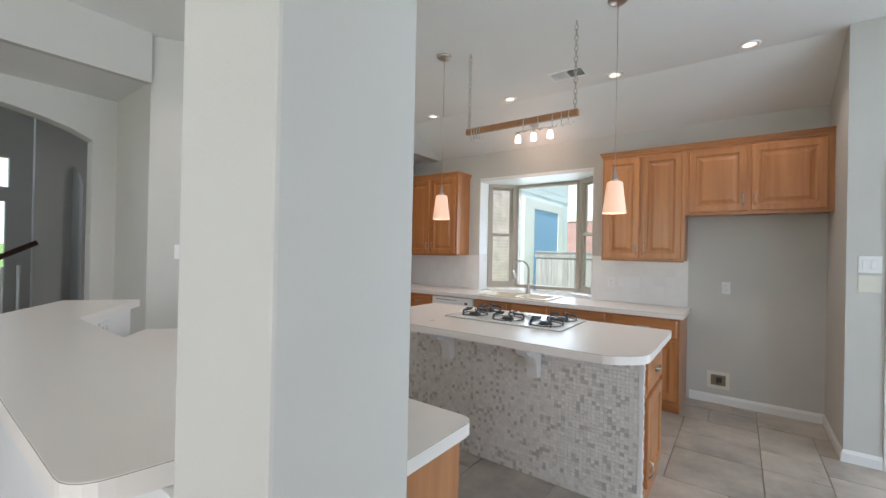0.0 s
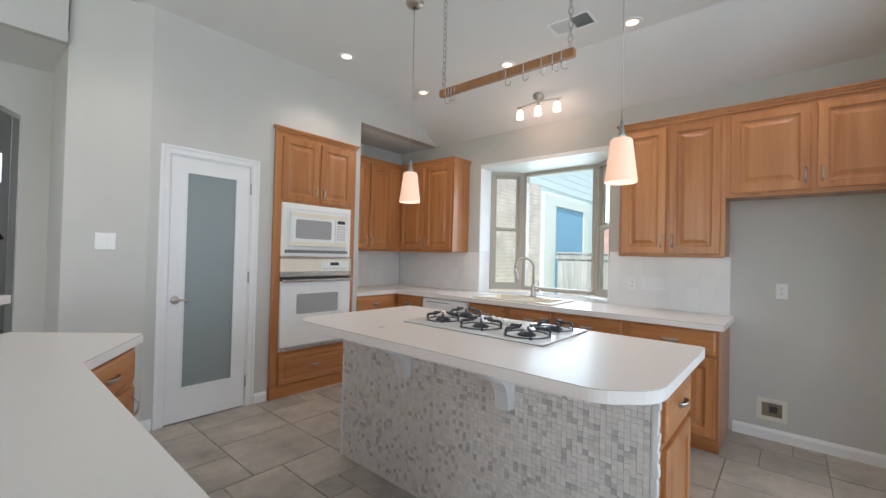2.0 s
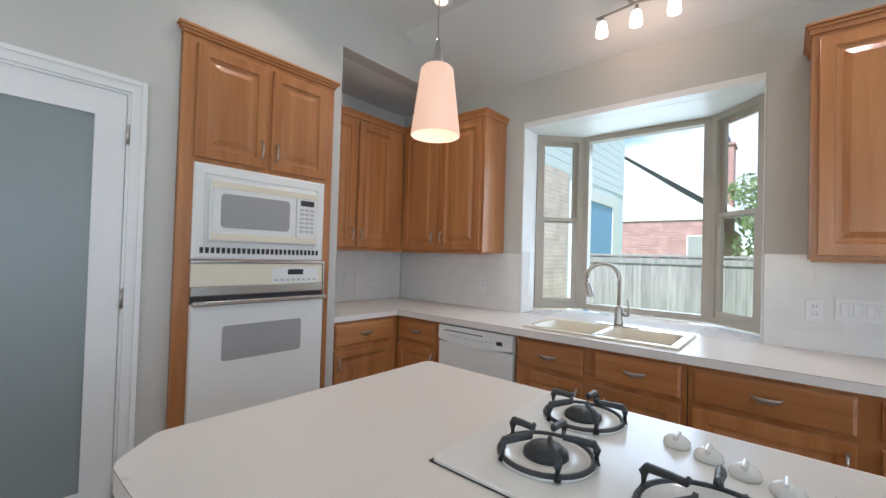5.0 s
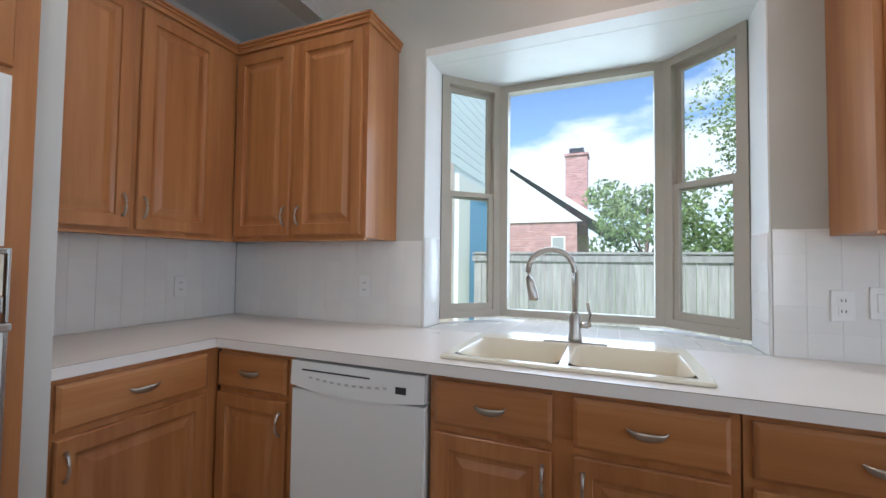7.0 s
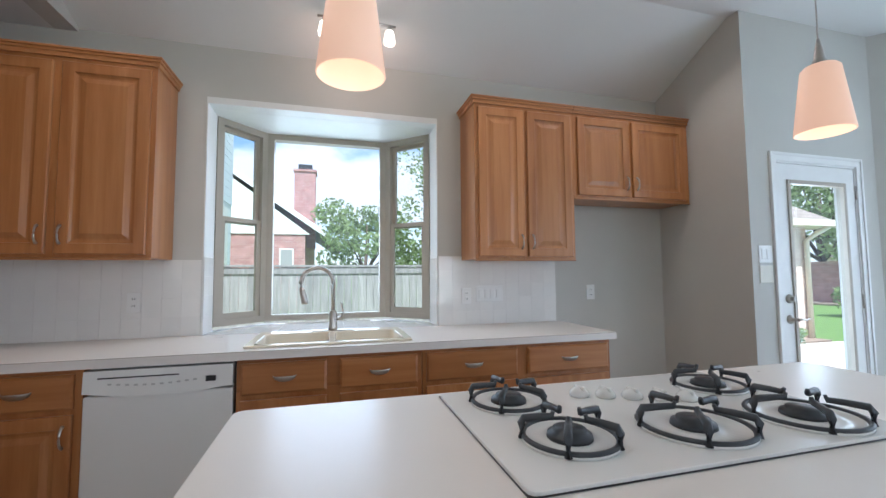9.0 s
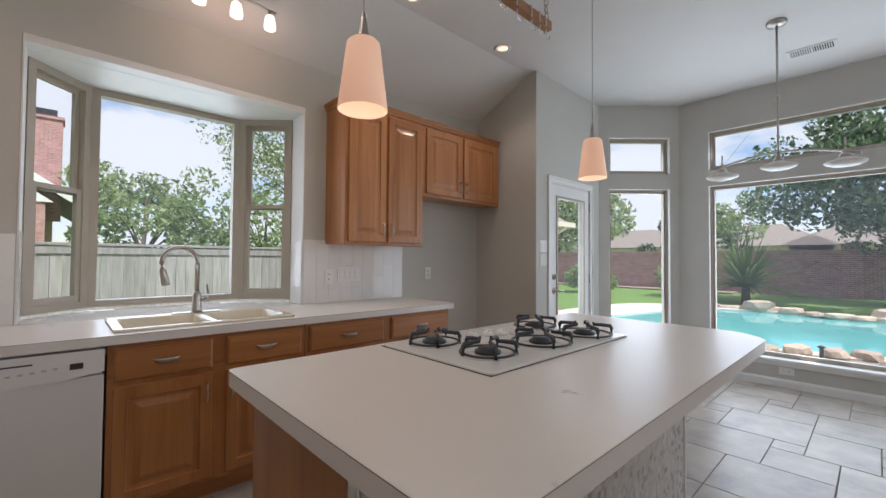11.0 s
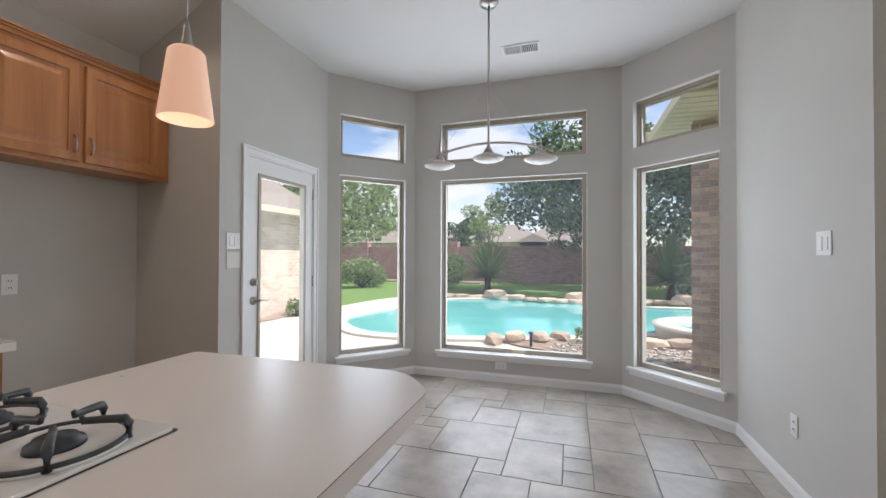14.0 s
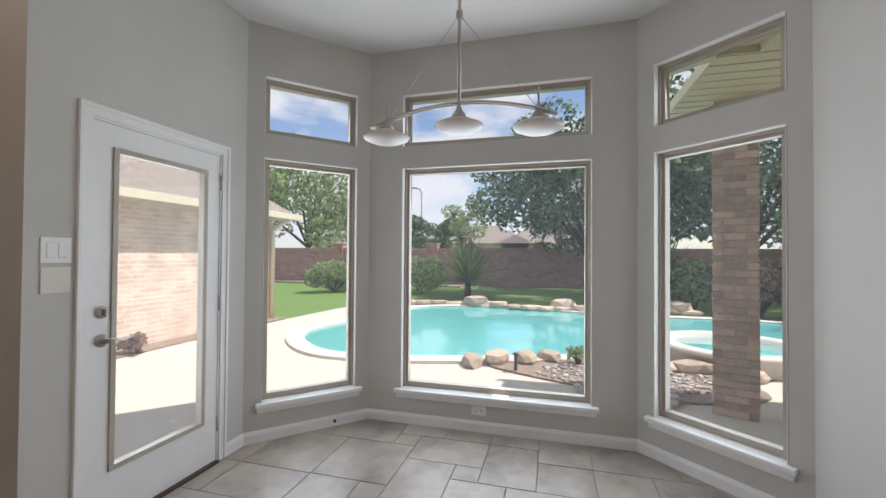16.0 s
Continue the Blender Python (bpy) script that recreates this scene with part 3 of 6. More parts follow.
def sash_side(w, a, b, z0, z1, hung=True):
    """One facet of the kitchen bay window between two plan points; outside on the left of a to b."""
    a, b = Vector((*a, 0)), Vector((*b, 0))
    d = (b - a).normalized()
    n = Vector((-d.y, d.x, 0))
    L = (b - a).length
    m = Matrix(((d.x, n.x, 0, a.x), (d.y, n.y, 0, a.y), (0, 0, 1, 0), (0, 0, 0, 1)))

    def add(nm, bm, material, parent, label=""):
        bmesh.ops.transform(bm, matrix=m, verts=list(bm.verts))
        return part(nm, bm, material, parent, label)

    f = bmesh.new()
    t = 0.045
    for x0, x1, c, e in ((0, t, z0, z1), (L - t, L, z0, z1), (t, L - t, z0, z0 + t), (t, L - t, z1 - t, z1)):
        box(f, x0, x1, 0, 0.07, c, e)
    fr = add("window_frame", f, M_TAN, w, "tan metal frame")
    if hung:
        zm = 1.652
        for nm, y, c, e in (("upper_sash", 0.04, zm - 0.005, z1 - t), ("lower_sash", 0.012, z0 + t, zm + 0.035)):
            g = bmesh.new()
            for x0, x1, p, q in ((t, t + 0.03, c, e), (L - t - 0.03, L - t, c, e), (t + 0.03, L - t - 0.03, c, c + 0.04), (t + 0.03, L - t - 0.03, e - 0.03, e)):
                box(g, x0, x1, y, y + 0.025, p, q)
            sa = add(nm, g, M_TAN, w, "tan sliding sash")
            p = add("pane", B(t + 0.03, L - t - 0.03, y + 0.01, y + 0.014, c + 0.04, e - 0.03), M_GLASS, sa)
            p.visible_shadow = False
    else:
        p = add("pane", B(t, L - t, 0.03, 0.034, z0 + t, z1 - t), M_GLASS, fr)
        p.visible_shadow = False


kw = thing("window_4", "kitchen bay window with tan metal frames and side sashes", "window", kind="structure")
P0, P1, P2, P3 = (-2.966, 5.045), (-2.687, 5.337), (-1.777, 5.337), (-1.474, 5.045)
sash_side(kw, P0, P1, 0.925, 2.375)
sash_side(kw, P1, P2, 0.925, 2.375, hung=False)
sash_side(kw, P2, P3, 0.925, 2.375)
OUT = [(-3.06, 4.932), (-3.06, 5.06), (-2.73, 5.45), (-1.73, 5.45), (-1.38, 5.06), (-1.38, 4.932)]
structure("window_head", prism(bmesh.new(), OUT, 2.42, 2.54), M_WHITE, "white painted head of the bay window", "trim")
structure("window_head_board", prism(bmesh.new(), OUT, 2.375, 2.4155), M_WHITE, "white head board of the bay window", "trim")
structure("window_seat", prism(bmesh.new(), OUT, 0.78, 0.895), M_WHITE, "white bay window base under the tiles", "trim")
for x0, x1 in ((-2.9785, -2.972), (-1.468, -1.4615)):
    bm = B(x0, x1, 4.826, 5.044, 0.905, 2.374)
    structure("window_lining", bm, M_WHITE, "white painted window lining", "trim")
    structure("window_lining_head", B(x0, x1, 4.826, 4.931, 2.3745, 2.418), M_WHITE, "white painted window lining", "trim")
structure("window_lining_top", B(-2.972, -1.468, 4.826, 4.931, 2.376, 2.418), M_WHITE, "white painted window lining", "trim")
for _x0, _x1 in ((-3.06, -2.979), (-1.461, -1.38)):
    structure("window_reveal", B(_x0, _x1, 4.932, 5.06, 0.896, 2.3745), M_WALL, "painted reveal of the bay window", "wall")


# ---- kitchen cabinets ----
DOOR_STEPS = [(0.004, 0.0), (0.055, 0.0), (0.058, 0.008), (0.070, 0.012), (0.080, 0.012), (0.108, 0.003)]
DRAWER_STEPS = [(0.012, 0.0)]


def bar_pull(parent, x, z, vertical=True):
    """A small curved nickel bow pull, 0.1 m long."""
    bm = bmesh.new()
    pts = []
    for k in range(9):
        u = k / 8 - 0.5
        pts.append((0, -0.004 - 0.022 * math.cos(u * math.pi) ** 0.6 if abs(u) < 0.5 else -0.002, u * 0.095))
    rad = [0.007, 0.006, 0.005, 0.005, 0.005, 0.005, 0.005, 0.006, 0.007]
    tube(bm, pts, rad, seg=8)
    bmesh.ops.transform(bm, matrix=Matrix.Translation((x, 0, z)) @ (Matrix() if vertical else Matrix.Rotation(radians(90), 4, "Y")), verts=list(bm.verts))
    return part("handle", bm, M_NICKEL, parent, "brushed nickel bow pull")


def cup_pull(parent, x, z):
    """A broad nickel cup pull for a drawer."""
    bm = bmesh.new()
    n, rows = 12, 5
    grid = []
    for j in range(rows + 1):
        a = radians(90 * j / rows)
        row = []
        for k in range(n + 1):
            w = max(0.0, 1 - (2 * k / n - 1) ** 2) ** 0.5
            row.append(bm.verts.new((x + (k / n - 0.5) * 0.112, -0.003 - 0.026 * math.cos(a) * w, z + 0.011 - 0.030 * math.sin(a) * w)))
        grid.append(row)
    for j in range(rows):
        for k in range(n):
            f = bm.faces.new((grid[j][k], grid[j][k + 1], grid[j + 1][k + 1], grid[j + 1][k]))
            f.smooth = True
    ob = part("handle", bm, M_NICKEL, parent, "brushed nickel cup pull")
    so = ob.modifiers.new("thick", "SOLIDIFY")
    so.thickness = 0.003
    return ob


def front(parent, x0, x1, z0, z1, kind, pull=None):
    """A door or drawer front lying on the face frame (y = 0 there, out is -y)."""
    w, h = x1 - x0, z1 - z0
    steps = DOOR_STEPS if kind == "door" else DRAWER_STEPS if h < 0.2 else DOOR_STEPS[:1] + [(0.035, 0), (0.042, 0.006), (0.06, 0.006), (0.075, 0.001)]
    if kind == "drawer":
        bm = panel(bmesh.new(), x0, x1, z0, z1, [(0.0, 0.008), (0.012, 0.0)] if h < 0.2 else steps, y=-0.02, back=0.0195)
    else:
        bm = panel(bmesh.new(), x0, x1, z0, z1, [(0.0, 0.004), *steps[0:]], y=-0.02, back=0.0195)
    ob = part(kind, bm, M_WOOD if kind == "door" else M_WOODH, parent)
    if pull == "cup":
        c = cup_pull(ob, (x0 + x1) / 2, (z0 + z1) / 2)
        c.location.y = -0.02
    elif pull in ("l", "r", "lt", "rt"):
        hx = x0 + 0.028 if pull[0] == "l" else x1 - 0.028
        hz = z1 - 0.09 if pull.endswith("t") else z0 + 0.10
        hz = min(max(hz, z0 + 0.06), z1 - 0.06)
        c = bar_pull(ob, hx, hz)
        c.location.y = -0.02
    return ob


def upper_cabinet(m, w, z0, z1, depth, doors, label, crown_ends=(True, True), group="wall cabinets"):
    """A wall cabinet; doors: list of (x0, x1, pull side)."""
    c = thing("wall_cabinet", label, "cabinet", m, group)
    part("body", B(0, w, 0, depth, z0, z1 - 0.05, bev=0.002), M_WOOD, c)
    for x0, x1, p in doors:
        front(c, x0, x1, z0 + 0.018, z1 - 0.075, "door", p)
    bm = bmesh.new()
    e0, e1 = (0.028 if crown_ends[0] else 0), (0.028 if crown_ends[1] else 0)
    box(bm, -e0 * 0.4, w + e1 * 0.4, -0.012, depth, z1 - 0.05, z1 - 0.028)
    box(bm, -e0 * 0.75, w + e1 * 0.75, -0.022, depth, z1 - 0.028, z1 - 0.013, bev=0.003)
    box(bm, -e0, w + e1, -0.03, depth, z1 - 0.013, z1, bev=0.003)
    part("crown_moulding", bm, M_WOODH, c, "stepped crown moulding")
    bm = bmesh.new()
    box(bm, 0.002, w - 0.002, -0.008, 0.012, z0 - 0.012, z0 - 0.0005, bev=0.003)
    part("light_rail", bm, M_WOODH, c)
    return c


def base_cabinet(m, w, depth, spec, label, h=0.86, ends=(), group="base cabinets"):
    """A base unit on a recessed plinth. spec: list of (x0, x1, z0, z1, kind, pull)."""
    c = thing("base_cabinet", label, "cabinet", m, group)
    part("body", B(0, w, 0, depth, 0.10, h, bev=0.0015), M_WOOD, c)
    if h < 0.86:
        part("face_rail", B(0, w, 0, 0.03, h + 0.0005, 0.86), M_WOODH, c)
    part("plinth", B(0.002, w - 0.002, 0.06, depth, 0, 0.0995), M_WOODH, c, "recessed toe kick")
    for a in spec:
        front(c, *a)
    return c


FY = 4.205   # face frame of the base units on the window wall
UY = 4.525    # face frame of the wall units there


def back(x, y=FY):
    return pose(x, y, 0)


DZ0, DZ1, DR0, DR1 = 0.125, 0.66, 0.685, 0.838
base_cabinet(back(-3.70), 0.43, WY - FY, [(0.0, 0.40, DZ0, DZ1, "door", "rt"), (0.0, 0.40, DR0, DR1, "drawer", "cup")], "honey maple corner base unit with drawer over door")
base_cabinet(back(-2.645), 0.925, WY - FY, [(0.02, 0.425, DZ0, DZ1, "door", "rt"), (0.49, 0.90, DZ0, DZ1, "door", "lt"), (0.02, 0.425, DR0, DR1, "drawer", "cup"), (0.49, 0.90, DR0, DR1, "drawer", "cup")], "honey maple sink base unit with paired doors", h=0.70)
base_cabinet(back(-1.715), 1.20, WY - FY, [(0.02, 0.565, DZ0, DZ1, "door", "rt"), (0.63, 1.18, DZ0, DZ1, "door", "lt"), (0.02, 0.565, DR0, DR1, "drawer", "cup"), (0.63, 1.18, DR0, DR1, "drawer", "cup")], "honey maple base unit beside the empty fridge recess")
base_cabinet(pose(-3.715, 3.585, 0, 0, 0, 90), 0.618, 0.645, [(0.02, 0.555, DZ0, DZ1, "door", "lt"), (0.02, 0.555, DR0, DR1, "drawer", "cup")], "honey maple base unit beside the ovens")

upper_cabinet(back(-1.282, UY), 0.757, 1.37, 2.482, WY - UY, [(0.025, 0.36, "r"), (0.385, 0.73, "l")], "tall honey maple wall cabinet with two raised-panel doors", (True, False))
upper_cabinet(back(-0.524, UY), 1.033, 1.815, 2.482, WY - UY, [(0.03, 0.47, "r"), (0.50, 0.99, "l")], "short honey maple wall cabinet above the fridge recess", (False, False))
upper_cabinet(back(-4.03, UY), 0.885, 1.37, 2.482, WY - UY, [(0.02, 0.415, "r"), (0.455, 0.86, "l")], "honey maple wall cabinet in the corner", (False, True))
upper_cabinet(pose(-4.03, 3.585, 0, 0, 0, 90), 0.938, 1.37, 2.482, 0.33, [(0.02, 0.39, "r"), (0.42, 0.80, "l")], "honey maple wall cabinet on the nook wall", (False, False))

# oven tower set into the pantry wall
oc = thing("oven_cabinet", "honey maple tower cabinet holding two built-in ovens", "cabinet", pose(WX + 0.03, 2.627, 0, 0, 0, 90))
part("body", B(0, 0.876, 0, 0.60, 0.0, 2.41, bev=0.002), M_WOOD, oc)
front(oc, 0.06, 0.425, 1.80, 2.375, "door", "r")
front(oc, 0.455, 0.815, 1.80, 2.375, "door", "l")
front(oc, 0.07, 0.81, 0.12, 0.385, "drawer", "cup")
bm = bmesh.new()
box(bm, -0.006, 0.882, -0.012, 0.02, 2.41, 2.425)
box(bm, -0.018, 0.894, -0.022, 0.02, 2.425, 2.44, bev=0.003)
box(bm, -0.028, 0.904, -0.03, 0.02, 2.44, 2.455, bev=0.003)
part("crown_moulding", bm, M_WOODH, oc, "stepped crown moulding")
part("plinth_board", B(0.0, 0.876, -0.006, -0.0005, 0.0, 0.10), M_WOODH, oc)

OV = pose(WX + 0.03, 2.627, 0, 0, 0, 90)
mw = thing("microwave_oven", "white built-in microwave with a trim kit", "microwave", OV)
part("trim_frame", panel(bmesh.new(), 0.065, 0.815, 1.285, 1.775, [(0.0, 0.0), (0.012, -0.006), (0.05, -0.006), (0.056, 0.0)], y=-0.012, back=0.0115), M_ENAMEL, mw)
part("body", B(0.135, 0.755, -0.035, -0.0125, 1.375, 1.70, bev=0.008), M_ENAMEL, mw)
part("door", B(0.145, 0.605, -0.046, -0.0355, 1.385, 1.69, bev=0.006), M_ENAMEL, mw)
part("window", rslab(0.185, 0.565, 1.450, 1.628, 0.022, -0.0485, -0.0465), M_SCREEN, mw, "grey perforated door window")
part("top_band", B(0.140, 0.750, -0.0485, -0.0465, 1.655, 1.690, bev=0.0008), M_BISQUE, mw, "bisque band above the window")
part("bottom_band", B(0.140, 0.750, -0.0485, -0.0465, 1.385, 1.420, bev=0.0008), M_BISQUE, mw, "bisque band below the window")
cp = part("control_panel", B(0.612, 0.745, -0.045, -0.0355, 1.385, 1.69, bev=0.004), M_ENAMEL, mw)
part("display", B(0.635, 0.725, -0.047, -0.0455, 1.612, 1.645), M_DARK, cp, "black display")
for r in range(6):
    for q in range(3):
        part("button", B(0.632 + q * 0.034, 0.658 + q * 0.034, -0.0468, -0.0455, 1.580 - r * 0.026, 1.595 - r * 0.026), mat("grey_key", (0.5, 0.5, 0.48), 0.5) if r + q == 0 else bpy.data.materials["grey_key"], cp)
for i in range(26):
    part("vent_slot", B(0.10 + i * 0.0265, 0.117 + i * 0.0265, -0.0195, -0.0185, 1.315, 1.345), M_DARK, mw)

ov = thing("wall_oven", "white built-in wall oven with a long handle", "oven", OV)
part("control_panel", B(0.065, 0.815, -0.02, -0.0005, 1.142, 1.262, bev=0.004), M_BISQUE, ov)
part("top_trim", B(0.060, 0.820, -0.026, -0.0005, 1.2625, 1.280, bev=0.003), M_STEEL, ov, "stainless trim strip")
part("side_trim", B(0.8205, 0.828, -0.024, -0.0005, 0.455, 1.280, bev=0.002), M_STEEL, ov, "stainless side trim")
part("key_field", B(0.485, 0.785, -0.0212, -0.0203, 1.150, 1.240), M_ENAMEL, ov, "white key field")
part("display", B(0.58, 0.68, -0.0228, -0.0214, 1.198, 1.230), M_DARK, ov, "black clock display")
for i in range(8):
    part("button", B(0.50 + i * 0.035, 0.522 + i * 0.035, -0.0222, -0.0213, 1.160, 1.174), bpy.data.materials["grey_key"], ov)
part("vent_band", B(0.065, 0.815, -0.024, -0.0005, 1.095, 1.1415, bev=0.003), M_STEEL, ov, "stainless vent band")
part("door", B(0.065, 0.815, -0.04, -0.0005, 0.455, 1.055, bev=0.008), M_ENAMEL, ov)
part("vent_gap", B(0.067, 0.813, -0.006, -0.0005, 1.0555, 1.0915), M_DARK, ov, "dark vent gap above the oven door")
part("window", rslab(0.215, 0.665, 0.75, 0.935, 0.018, -0.0425, -0.0405), M_SCREEN, ov, "grey oven window")
bm = bmesh.new()
box(bm, 0.062, 0.820, -0.068, -0.046, 1.046, 1.072, bev=0.006)
for x in (0.075, 0.25, 0.44, 0.62, 0.79):
    box(bm, x, x + 0.015, -0.0465, -0.0395, 1.049, 1.069)
part("handle", bm, M_STEEL, ov, "long steel handle")
part("toe_vent", B(0.065, 0.815, -0.022, -0.0005, 0.42, 0.45, bev=0.003), M_ENAMEL, ov)
for i in range(3):
    part("vent_slot", B(0.08, 0.80, -0.0235, -0.0222, 0.425 + i * 0.008, 0.428 + i * 0.008), M_DARK, ov)

# dishwasher
dw = thing("dishwasher", "white dishwasher with a curved control panel", "dishwasher", pose(-3.262, FY, 0))
part("door", B(0.004, 0.606, -0.028, 0.02, 0.115, 0.735, bev=0.006), M_ENAMEL, dw)
bm = bmesh.new()
n = 16
out = []
for k in range(n + 1):
    x = 0.004 + 0.602 * k / n
    out.append((x, 0.752 - 0.028 * math.sin(math.pi * k / n)))
fr = [bm.verts.new((x, -0.036, z)) for x, z in out] + [bm.verts.new((0.606, -0.030, 0.848)), bm.verts.new((0.004, -0.030, 0.848))]
bk = [bm.verts.new((v.co.x, 0.02, v.co.z)) for v in fr]
bm.faces.new(fr)
bm.faces.new(list(reversed(bk)))
for i in range(len(fr)):
    j = (i + 1) % len(fr)
    bm.faces.new((fr[i], fr[j], bk[j], bk[i]))
cp = part("control_panel", bm, M_ENAMEL, dw, "curved white control panel")
part("display", B(0.492, 0.535, -0.0385, -0.036, 0.775, 0.80), M_DARK, cp, "black display")
part("vent_line", B(0.06, 0.38, -0.0345, -0.0335, 0.812, 0.818), M_DARK, cp)
for i in range(11):
    part("button", B(0.10 + i * 0.034, 0.115 + i * 0.034, -0.0378, -0.036, 0.784 - 0.010 * math.sin(math.pi * i / 10), 0.792 - 0.010 * math.sin(math.pi * i / 10)), bpy.data.materials["grey_key"], cp)
part("body", B(0.008, 0.602, 0.0205, 0.58, 0.10, 0.85), M_ENAMEL, dw)
part("kick_plate", B(0.01, 0.60, 0.05, 0.07, 0.0, 0.11), M_ENAMEL, dw)

# worktop along two walls, cut out for the sink
CT = 0.903
ct = thing("worktop", "white laminate worktop with a square edge along two walls", "countertop")
SX0, SX1, SY0, SY1 = -2.60, -1.79, 4.26, 4.72
bm = bmesh.new()
EY = 4.168
for x0, x1, y0, y1 in ((-4.36, -3.69, 3.581, WY), (-3.69, SX0, EY, WY), (SX0, SX1, EY, SY0), (SX0, SX1, SY1, WY), (SX1, -0.487, EY, WY)):
    box(bm, x0, x1, y0, y1, CT - 0.042, CT)
bmesh.ops.remove_doubles(bm, verts=list(bm.verts), dist=0.0005)
part("slab", bm, M_LAMI, ct)
bm = bmesh.new()
box(bm, -3.69, -0.487, EY - 0.0012, EY - 0.0002, CT - 0.0022, CT - 0.0006)
box(bm, -3.6898, -3.6888, 3.581, EY, CT - 0.0022, CT - 0.0006)
part("edge_seam", bm, M_EDGE, ct, "thin dark laminate seam")

# double sink
sk = thing("sink", "bisque double-bowl drop-in sink", "sink")


def bowl(x0, x1, y0, y1, zt, zb, r=0.05):
    b = bmesh.new()
    def ring(i, z, rr):
        pts = []
        for cx, cy, a0 in ((x1 - i - rr, y1 - i - rr, 0), (x0 + i + rr, y1 - i - rr, 90), (x0 + i + rr, y0 + i + rr, 180), (x1 - i - rr, y0 + i + rr, 270)):
            for k in range(5):
                a = radians(a0 + 22.5 * k)
                pts.append(b.verts.new((cx + rr * math.cos(a), cy + rr * math.sin(a), z)))
        return pts
    rings = [ring(0, zt, r), ring(0.006, zt - 0.008, r), ring(0.02, zb + 0.03, r), ring(0.05, zb, r)]
    for a, c in zip(rings, rings[1:]):
        for k in range(20):
            f = b.faces.new((a[k], a[(k + 1) % 20], c[(k + 1) % 20], c[k]))
            f.smooth = True
    b.faces.new(rings[-1])
    return b


for x0, x1 in ((-2.585, -2.21), (-2.18, -1.805)):
    ob = part("bowl", bowl(x0, x1, 4.275, 4.655, CT + 0.014, CT - 0.18), M_BISQUE, sk, fix=False)
bm = bmesh.new()
box(bm, -2.625, -1.765, 4.235, 4.275, CT + 0.0005, CT + 0.014, bev=0.005)
box(bm, -2.625, -1.765, 4.655, 4.76, CT + 0.0005, CT + 0.014, bev=0.005)
box(bm, -2.625, -2.585, 4.27, 4.66, CT + 0.0005, CT + 0.0138)
box(bm, -1.805, -1.765, 4.27, 4.66, CT + 0.0005, CT + 0.0138)
box(bm, -2.21, -2.18, 4.27, 4.66, CT - 0.12, CT + 0.0136)
part("rim", bm, M_BISQUE, sk)

fc = thing("faucet", "brushed nickel gooseneck pull-down faucet", "faucet", pose(-2.19, 4.71, CT + 0.014))
part("deck_plate", B(-0.13, 0.13, -0.03, 0.03, 0.0, 0.006, bev=0.003), M_NICKEL, fc)
part("body", lathe(bmesh.new(), [(0.03, 0.006), (0.028, 0.02), (0.024, 0.05), (0.025, 0.11), (0.017, 0.125), (0.015, 0.13)], seg=20), M_NICKEL, fc)
pts = [(0, 0, 0.12), (0, 0, 0.30)]
R = 0.10
ang = radians(-166)
dx, dy = math.cos(ang), math.sin(ang)
for k in range(13):
    a = math.pi * k / 12 * 1.08
    d = R - R * math.cos(a)
    pts.append((d * dx, d * dy, 0.30 + R * math.sin(a)))
part("spout", tube(bmesh.new(), pts, 0.013, 12), M_NICKEL, fc, "arched gooseneck spout")
e = Vector(pts[-1])
part("spray_head", tube(bmesh.new(), [e, e + Vector((-0.006 * dx, 0, -0.02)), e + Vector((-0.02 * dx, -0.02 * dy, -0.085)), e + Vector((-0.022 * dx, -0.022 * dy, -0.10))], [0.014, 0.018, 0.022, 0.02], 14), M_NICKEL, fc, "pull-down spray head")
bm = tube(bmesh.new(), [(0.02, 0, 0.075), (0.055, 0, 0.075)], 0.014, 12)
tube(bm, [(0.055, 0, 0.07), (0.062, 0, 0.12), (0.05, 0.0, 0.175)], [0.013, 0.007, 0.006], 10)
part("lever", bm, M_NICKEL, fc, "side lever")

# ---- island ----
IX0, IX1, IY0, IY1, IZ = -2.435, -0.452, 2.15, 3.15, 0.925
isl = thing("island", "kitchen island with white laminate top and stone mosaic front", "kitchen island")


def rounded(poly_corners, seg=6):
    """Corner list of (x, y, radius), anticlockwise, into an outline."""
    out, n = [], len(poly_corners)
    for i, (x, y, r) in enumerate(poly_corners):
        p = Vector((x, y))
        a, b = Vector(poly_corners[i - 1][:2]), Vector(poly_corners[(i + 1) % n][:2])
        if r <= 0:
            out.append((x, y))
            continue
        u, v = (a - p).normalized(), (b - p).normalized()
        for k in range(seg + 1):
            t = k / seg
            q = (1 - t) ** 2 * (p + u * r) + 2 * t * (1 - t) * p + t * t * (p + v * r)
            out.append((q.x, q.y))
    return out


top = rounded([(IX0, IY0 + 0.10, 0.02), (IX0 + 0.10, IY0, 0.03), (IX1 - 0.15, IY0, 0.05), (IX1, IY0 + 0.13, 0.08), (IX1, IY1, 0.03), (IX0, IY1, 0.03)], 5)
part("top", prism(bmesh.new(), top, IZ - 0.045, IZ), M_LAMI, isl, "white laminate island top")
bm = prism(bmesh.new(), [(x + (0.0008 if x > -1.4 else -0.0008), y + (0.0008 if y > 2.6 else -0.0008)) for x, y in top], IZ - 0.0024, IZ - 0.001)
part("edge_seam", bm, M_EDGE, isl, "thin dark laminate seam")
BX0, BX1, BY0, BY1 = -2.385, -0.51, 2.50, 3.06
part("base", B(BX0, BX1, BY0 + 0.012, BY1, 0.0, IZ - 0.0455), M_WOOD, isl, "maple island carcass")
